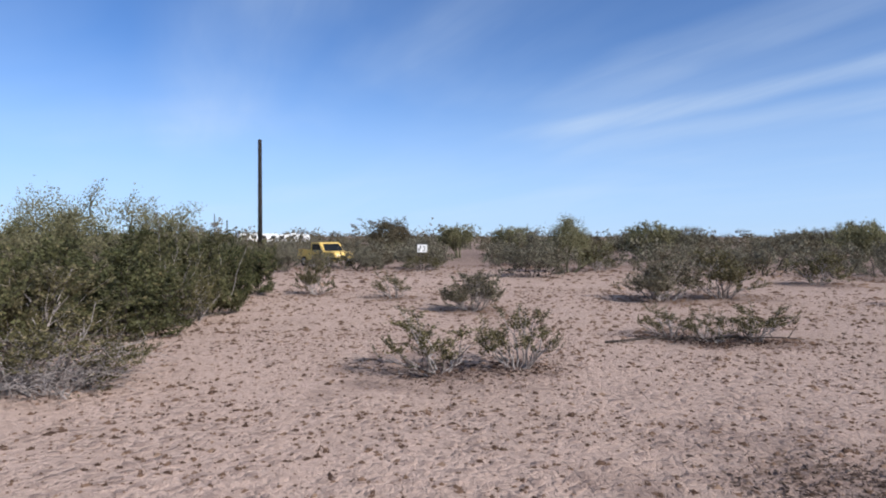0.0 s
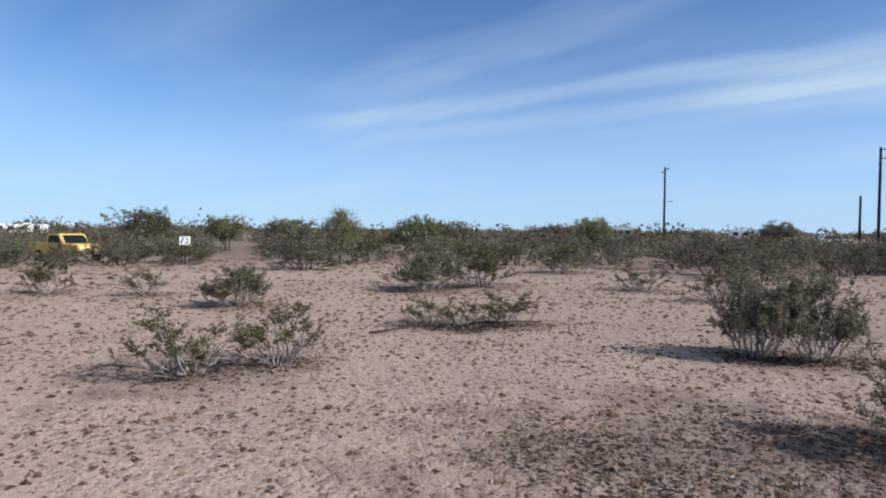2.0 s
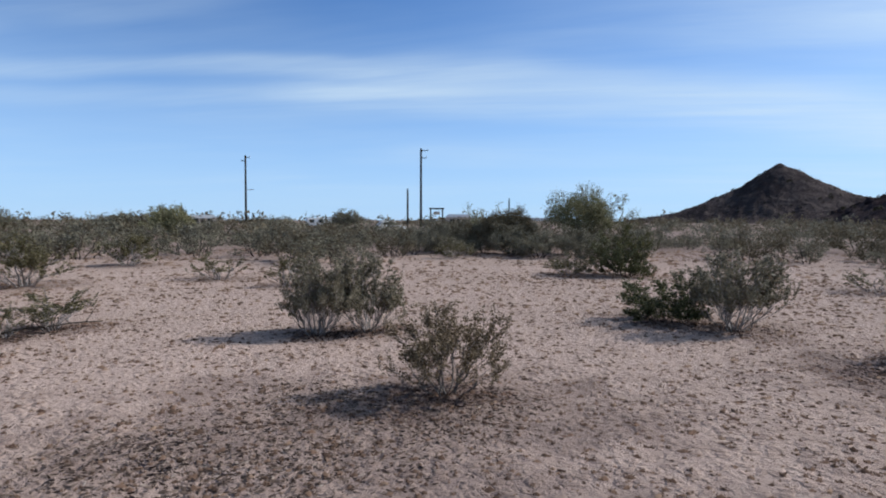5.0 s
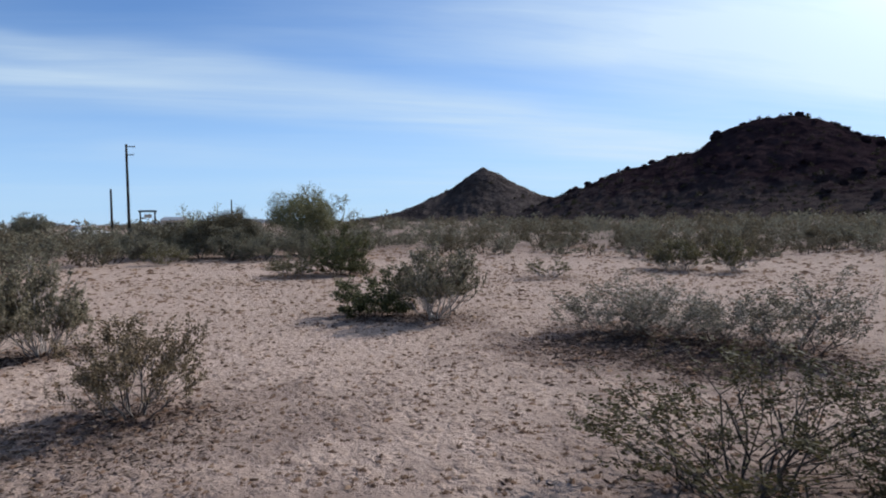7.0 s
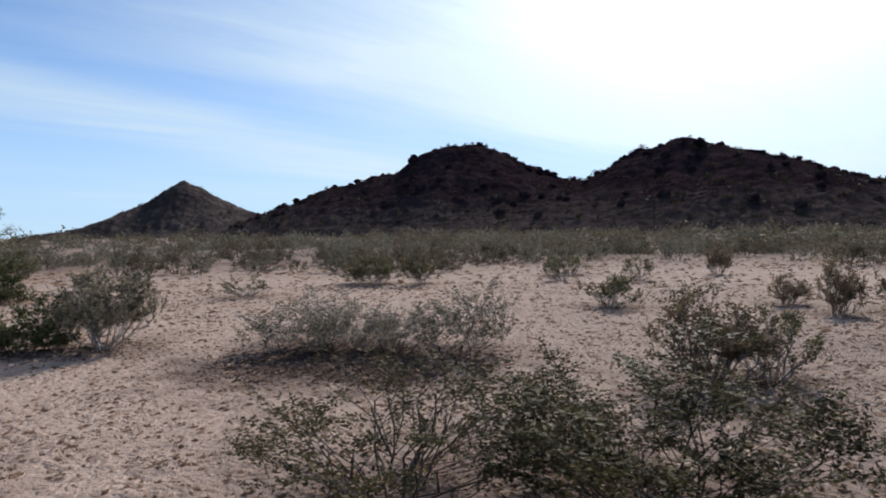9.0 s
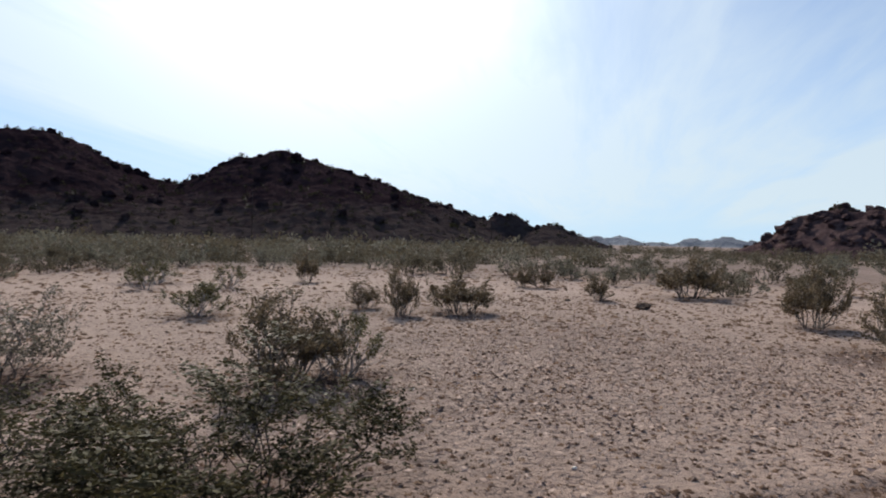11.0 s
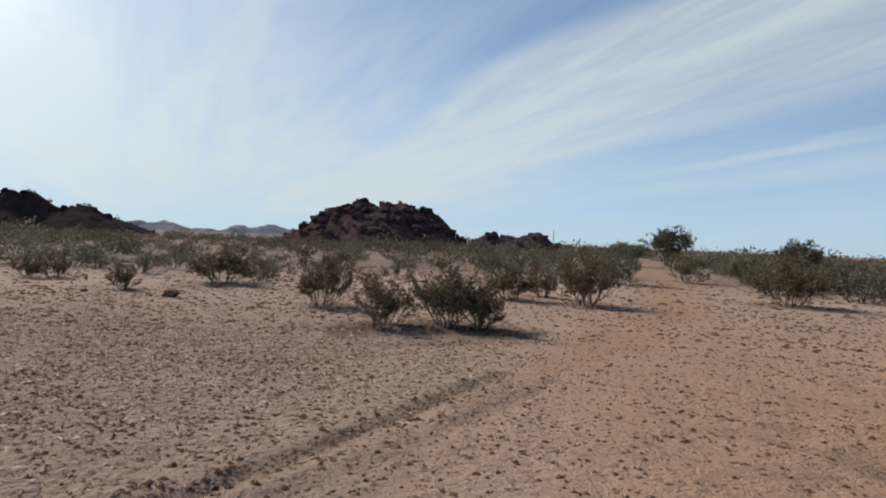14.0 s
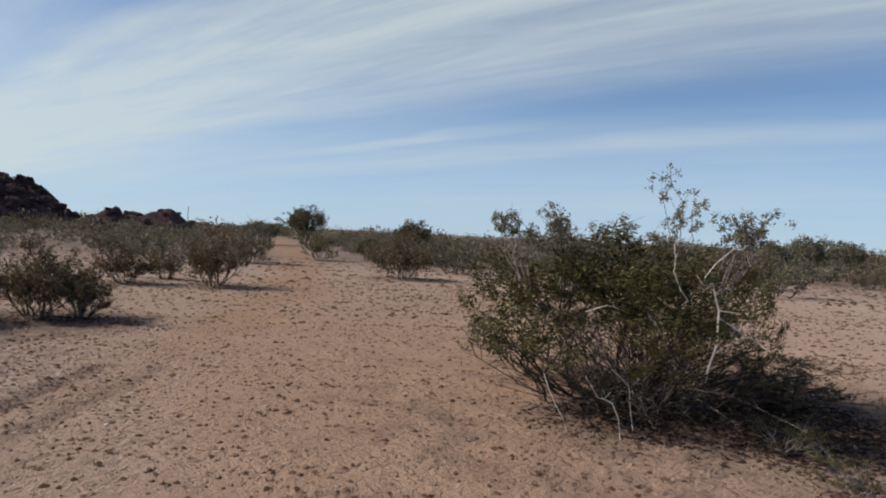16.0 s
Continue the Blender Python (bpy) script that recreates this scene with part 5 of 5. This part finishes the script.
def utility_pole(az, d, h, r, arms=(), lamp=0.0, label="dark weathered wooden utility pole on the plain"):
    top = empty("utility_pole", label, "pole", "utility poles")
    part("shaft", shaped(rod, (0, 0, -0.3), (0, 0, h), r, r * 0.75, 12), POLE, top, smooth=True)
    for z, x0, x1 in arms:
        arm = part("crossarm", shaped(box, x0, x1, -0.05, 0.05, z - 0.06, z + 0.06, 0.01), POLE, top)
        for x in (x0 + 0.08, x1 - 0.08):
            part("insulator", shaped(rod, (x, 0, z + 0.06), (x, 0, z + 0.24), 0.05, 0.03, 8), STEEL, arm)
    if lamp:
        bm = bmesh.new()
        rod(bm, (0, 0, lamp), (0.75, 0, lamp + 0.1), 0.035, 0.03, 8)
        arm = part("lamp_arm", bm, STEEL, top)
        part("lamp_head", shaped(box, 0.7, 1.25, -0.1, 0.1, lamp + 0.04, lamp + 0.17, 0.03), STEEL, arm)
    return standing(top, az, d)


utility_pole(15.94, 42, 7.8, 0.15, label="dark plain wooden pole standing behind creosote bushes")
utility_pole(-39.1, 110, 12.2, 0.19, ((11.9, -0.1, 0.75), (11.3, -0.65, 0.1)), 6.5, "wooden utility pole with a street lamp arm")
utility_pole(-54.3, 95, 12.3, 0.19, ((12.0, -0.1, 1.1), (10.9, -0.1, 0.9)))
utility_pole(-53.1, 80, 5.6, 0.14, label="short dark wooden post on the plain")
utility_pole(-62.2, 95, 4.9, 0.11, label="short dark wooden post on the plain")
utility_pole(18.75, 95, 3.9, 0.10, label="short dark wooden post on the plain")
utility_pole(19.75, 95, 4.7, 0.07, label="thin dark post on the plain")
utility_pole(169.2, 250, 7.5, 0.13, label="distant wooden pole on the horizon")
utility_pole(-72.9, 300, 5.0, 0.11, label="distant wooden pole on the horizon")
utility_pole(-73.3, 300, 4.6, 0.11, label="distant wooden pole on the horizon")
utility_pole(-124.8, 175, 13.5, 0.13, label="pale wooden pole in front of the hill")
utility_pole(-145.9, 190, 9.5, 0.13, label="pale wooden pole in front of the hill")


def ranch_gate():
    top = empty("entrance_gate", "dark wooden entrance gate frame with a hanging board", "gate")
    for x in (-0.75, 0.75):
        part("post", shaped(rod, (x, 0, -0.3), (x, 0, 3.1), 0.1, 0.09, 10), POLE, top)
    part("beam", shaped(box, -0.95, 0.95, -0.09, 0.09, 3.0, 3.2, 0.02), POLE, top)
    board = part("board", shaped(box, -0.35, 0.42, -0.03, 0.03, 2.35, 2.72, 0.01), TAN, top)
    for x in (-0.25, 0.3):
        part("chain", shaped(rod, (x, 0, 2.72), (x, 0, 3.0), 0.012, 0.012, 6), STEEL, board)
    return standing(top, -55.7, 80)


def small_sign():
    top = empty("yard_sign", "white sign board with black marks on a post", "sign")
    part("post", shaped(box, -0.03, 0.03, 0.0, 0.05, -0.2, 1.3, 0.005), POLE, top)
    board = part("board", shaped(box, -0.24, 0.24, -0.025, 0.0, 0.88, 1.3, 0.006), WHITE, top)
    bm = bmesh.new()
    box(bm, -0.24, 0.24, -0.03, -0.026, 1.27, 1.30)
    box(bm, -0.19, -0.13, -0.03, -0.026, 0.94, 1.08)
    box(bm, -0.12, -0.06, -0.03, -0.026, 1.06, 1.22)
    box(bm, 0.02, 0.14, -0.03, -0.026, 1.14, 1.18)
    box(bm, 0.10, 0.15, -0.03, -0.026, 1.02, 1.12)
    box(bm, 0.0, 0.12, -0.03, -0.026, 0.95, 0.99)
    part("marks", bm, BLACK, board, "black bars")
    return standing(top, 1.85, 32)


ranch_gate()
small_sign()

# ---- yellow pickup, trailers, far houses ----
def wheel(owner, x, y, r):
    bm = bmesh.new()
    rod(bm, (x, y - 0.1, r), (x, y + 0.1, r), r, r, 20)
    bmesh.ops.bevel(bm, geom=list(bm.edges), offset=0.02, segments=1, affect="EDGES")
    tyre = part("tyre", bm, RUBBER, owner)
    part("rim", shaped(rod, (x, y - 0.112, r), (x, y + 0.112, r), r * 0.58, r * 0.58, 14), STEEL, tyre)


def profile(bm, points, y0, y1, bevel=0.03):
    a = [bm.verts.new((x, y0, z)) for x, z in points]
    b = [bm.verts.new((x, y1, z)) for x, z in points]
    bm.faces.new(a)
    bm.faces.new(b[::-1])
    for i in range(len(points)):
        j = (i + 1) % len(points)
        bm.faces.new((a[i], b[i], b[j], a[j]))
    bmesh.ops.recalc_face_normals(bm, faces=bm.faces)
    if bevel:
        bmesh.ops.bevel(bm, geom=list(bm.edges), offset=bevel, segments=2, affect="EDGES")


def pickup():
    top = empty("pickup_truck", "old yellow pickup truck parked behind bushes", "pickup truck")
    part("body", shaped(profile, [(-2.2, 0.42), (2.15, 0.42), (2.2, 0.72), (2.1, 0.95), (0.85, 1.02), (-2.2, 1.0)], -0.83, 0.83), YELLOW, top)
    part("bed_liner", shaped(box, -2.1, -0.75, -0.72, 0.72, 1.0, 1.015), BLACK, top)
    for y in (-0.8, 0.74):
        part("bed_rail", shaped(box, -2.2, -0.7, y, y + 0.06, 1.0, 1.1, 0.015), YELLOW, top)
    cab = part("cab", shaped(profile, [(-0.72, 0.98), (0.85, 0.98), (0.42, 1.52), (0.30, 1.56), (-0.55, 1.56), (-0.66, 1.5)], -0.78, 0.78, 0.04), YELLOW, top)
    for y in (-0.795, 0.775):
        part("side_window", shaped(profile, [(-0.5, 1.06), (0.6, 1.06), (0.33, 1.46), (-0.48, 1.46)], y, y + 0.02, 0), GLASS, cab)
    bm = bmesh.new()
    v = [bm.verts.new(c) for c in ((0.865, -0.68, 1.03), (0.865, 0.68, 1.03), (0.475, 0.62, 1.49), (0.475, -0.62, 1.49))]
    bm.faces.new(v)
    bmesh.ops.solidify(bm, geom=list(bm.faces), thickness=-0.02)
    part("windscreen", bm, GLASS, cab)
    part("rear_window", shaped(box, -0.725, -0.70, -0.6, 0.6, 1.08, 1.44), GLASS, cab)
    for x0 in (2.18, -2.3):
        part("bumper", shaped(box, x0, x0 + 0.12, -0.8, 0.8, 0.42, 0.58, 0.03), STEEL, top)
    for y in (-0.6, 0.6):
        part("headlight", shaped(box, 2.13, 2.21, y - 0.12, y + 0.12, 0.68, 0.82, 0.03), WHITE, top)
    for x in (1.4, -1.35):
        for y in (-0.78, 0.78):
            wheel(top, x, y, 0.33)
    p = bearing(10.3, 39)
    top.matrix_basis = pose(p.x, p.y, gz(p.x, p.y), 0, 0, -46)
    top.scale = (0.92, 0.92, 0.92)
    return top


pickup()


def trailer(az, d, length, h, turn, label, mat=None):
    top = empty("travel_trailer", label, "trailer")
    L = length / 2
    body = part("body", shaped(profile, [(-L, 0.55), (L - 0.2, 0.55), (L, 1.0), (L, h - 0.5), (L - 0.4, h), (-L + 0.1, h), (-L, h - 0.15)], -1.15, 1.15, 0.05), mat or WHITE, top)
    for x in np.arange(-L + 0.9, L - 0.8, 1.7):
        part("window", shaped(box, x - 0.42, x + 0.42, -1.17, -1.14, h * 0.55, h * 0.55 + 0.6, 0.01), GLASS, body)
    part("stripe", shaped(box, -L + 0.05, L - 0.1, -1.162, -1.148, 1.0, 1.12), TAN, body)
    part("roof_unit", shaped(box, -0.4, 0.5, -0.4, 0.4, h, h + 0.22, 0.05), WHITE, top)
    for x in (-0.5, 0.5):
        for y in (-1.0, 1.0):
            wheel(top, x, y, 0.36)
    return standing(top, az, d, turn)


trailer(16.2, 120, 7.0, 2.05, 8, "white travel trailer parked far behind bushes")
trailer(13.2, 118, 5.6, 1.95, -12, "white travel trailer parked far behind bushes")
trailer(-45.3, 128, 5.0, 2.1, 10, "white trailer far away among bushes")


def white_car(az, d, turn):
    top = empty("car", "white car parked far away among bushes", "car")
    part("body", shaped(profile, [(-2.1, 0.35), (2.1, 0.35), (2.15, 0.75), (1.2, 0.95), (-2.1, 0.95)], -0.85, 0.85), WHITE, top)
    cab = part("cabin", shaped(profile, [(-1.9, 0.93), (1.0, 0.93), (0.4, 1.5), (-1.5, 1.5)], -0.75, 0.75, 0.05), WHITE, top)
    for y in (-0.77, 0.75):
        part("side_window", shaped(profile, [(-1.5, 1.0), (0.7, 1.0), (0.3, 1.42), (-1.3, 1.42)], y, y + 0.02, 0), GLASS, cab)
    for x in (1.35, -1.3):
        for y in (-0.8, 0.8):
            wheel(top, x, y, 0.33)
    return standing(top, az, d, turn)


white_car(-51.6, 92, 20)


def far_house(az, d, w, h, label, roof=None):
    top = empty("house", label, "house")
    wall = part("wall", shaped(box, -w / 2, w / 2, -3, 3, -0.3, h), TAN, top)
    part("roof", shaped(profile, [(-w / 2 - 0.4, h), (w / 2 + 0.4, h), (w / 2 - 0.6, h + 0.8), (-w / 2 + 0.6, h + 0.8)], -3.4, 3.4, 0), roof or WHITE, top)
    for x in (-w / 4, w / 4):
        window = part("window", shaped(box, x - 0.6, x + 0.6, -3.02, -2.98, 1.0, 2.0), GLASS, wall)
        part("frame", shaped(box, x - 0.7, x + 0.7, -3.012, -2.99, 0.9, 1.0), WHITE, window)
    part("door", shaped(box, -0.45, 0.45, -3.02, -2.98, 0.0, 2.0), BLACK, wall)
    return standing(top, az, d)


far_house(-35.6, 170, 6.5, 2.0, "low pale house far away behind scrub")
far_house(-57.7, 160, 6.0, 2.4, "low house with a pale roof behind scrub")
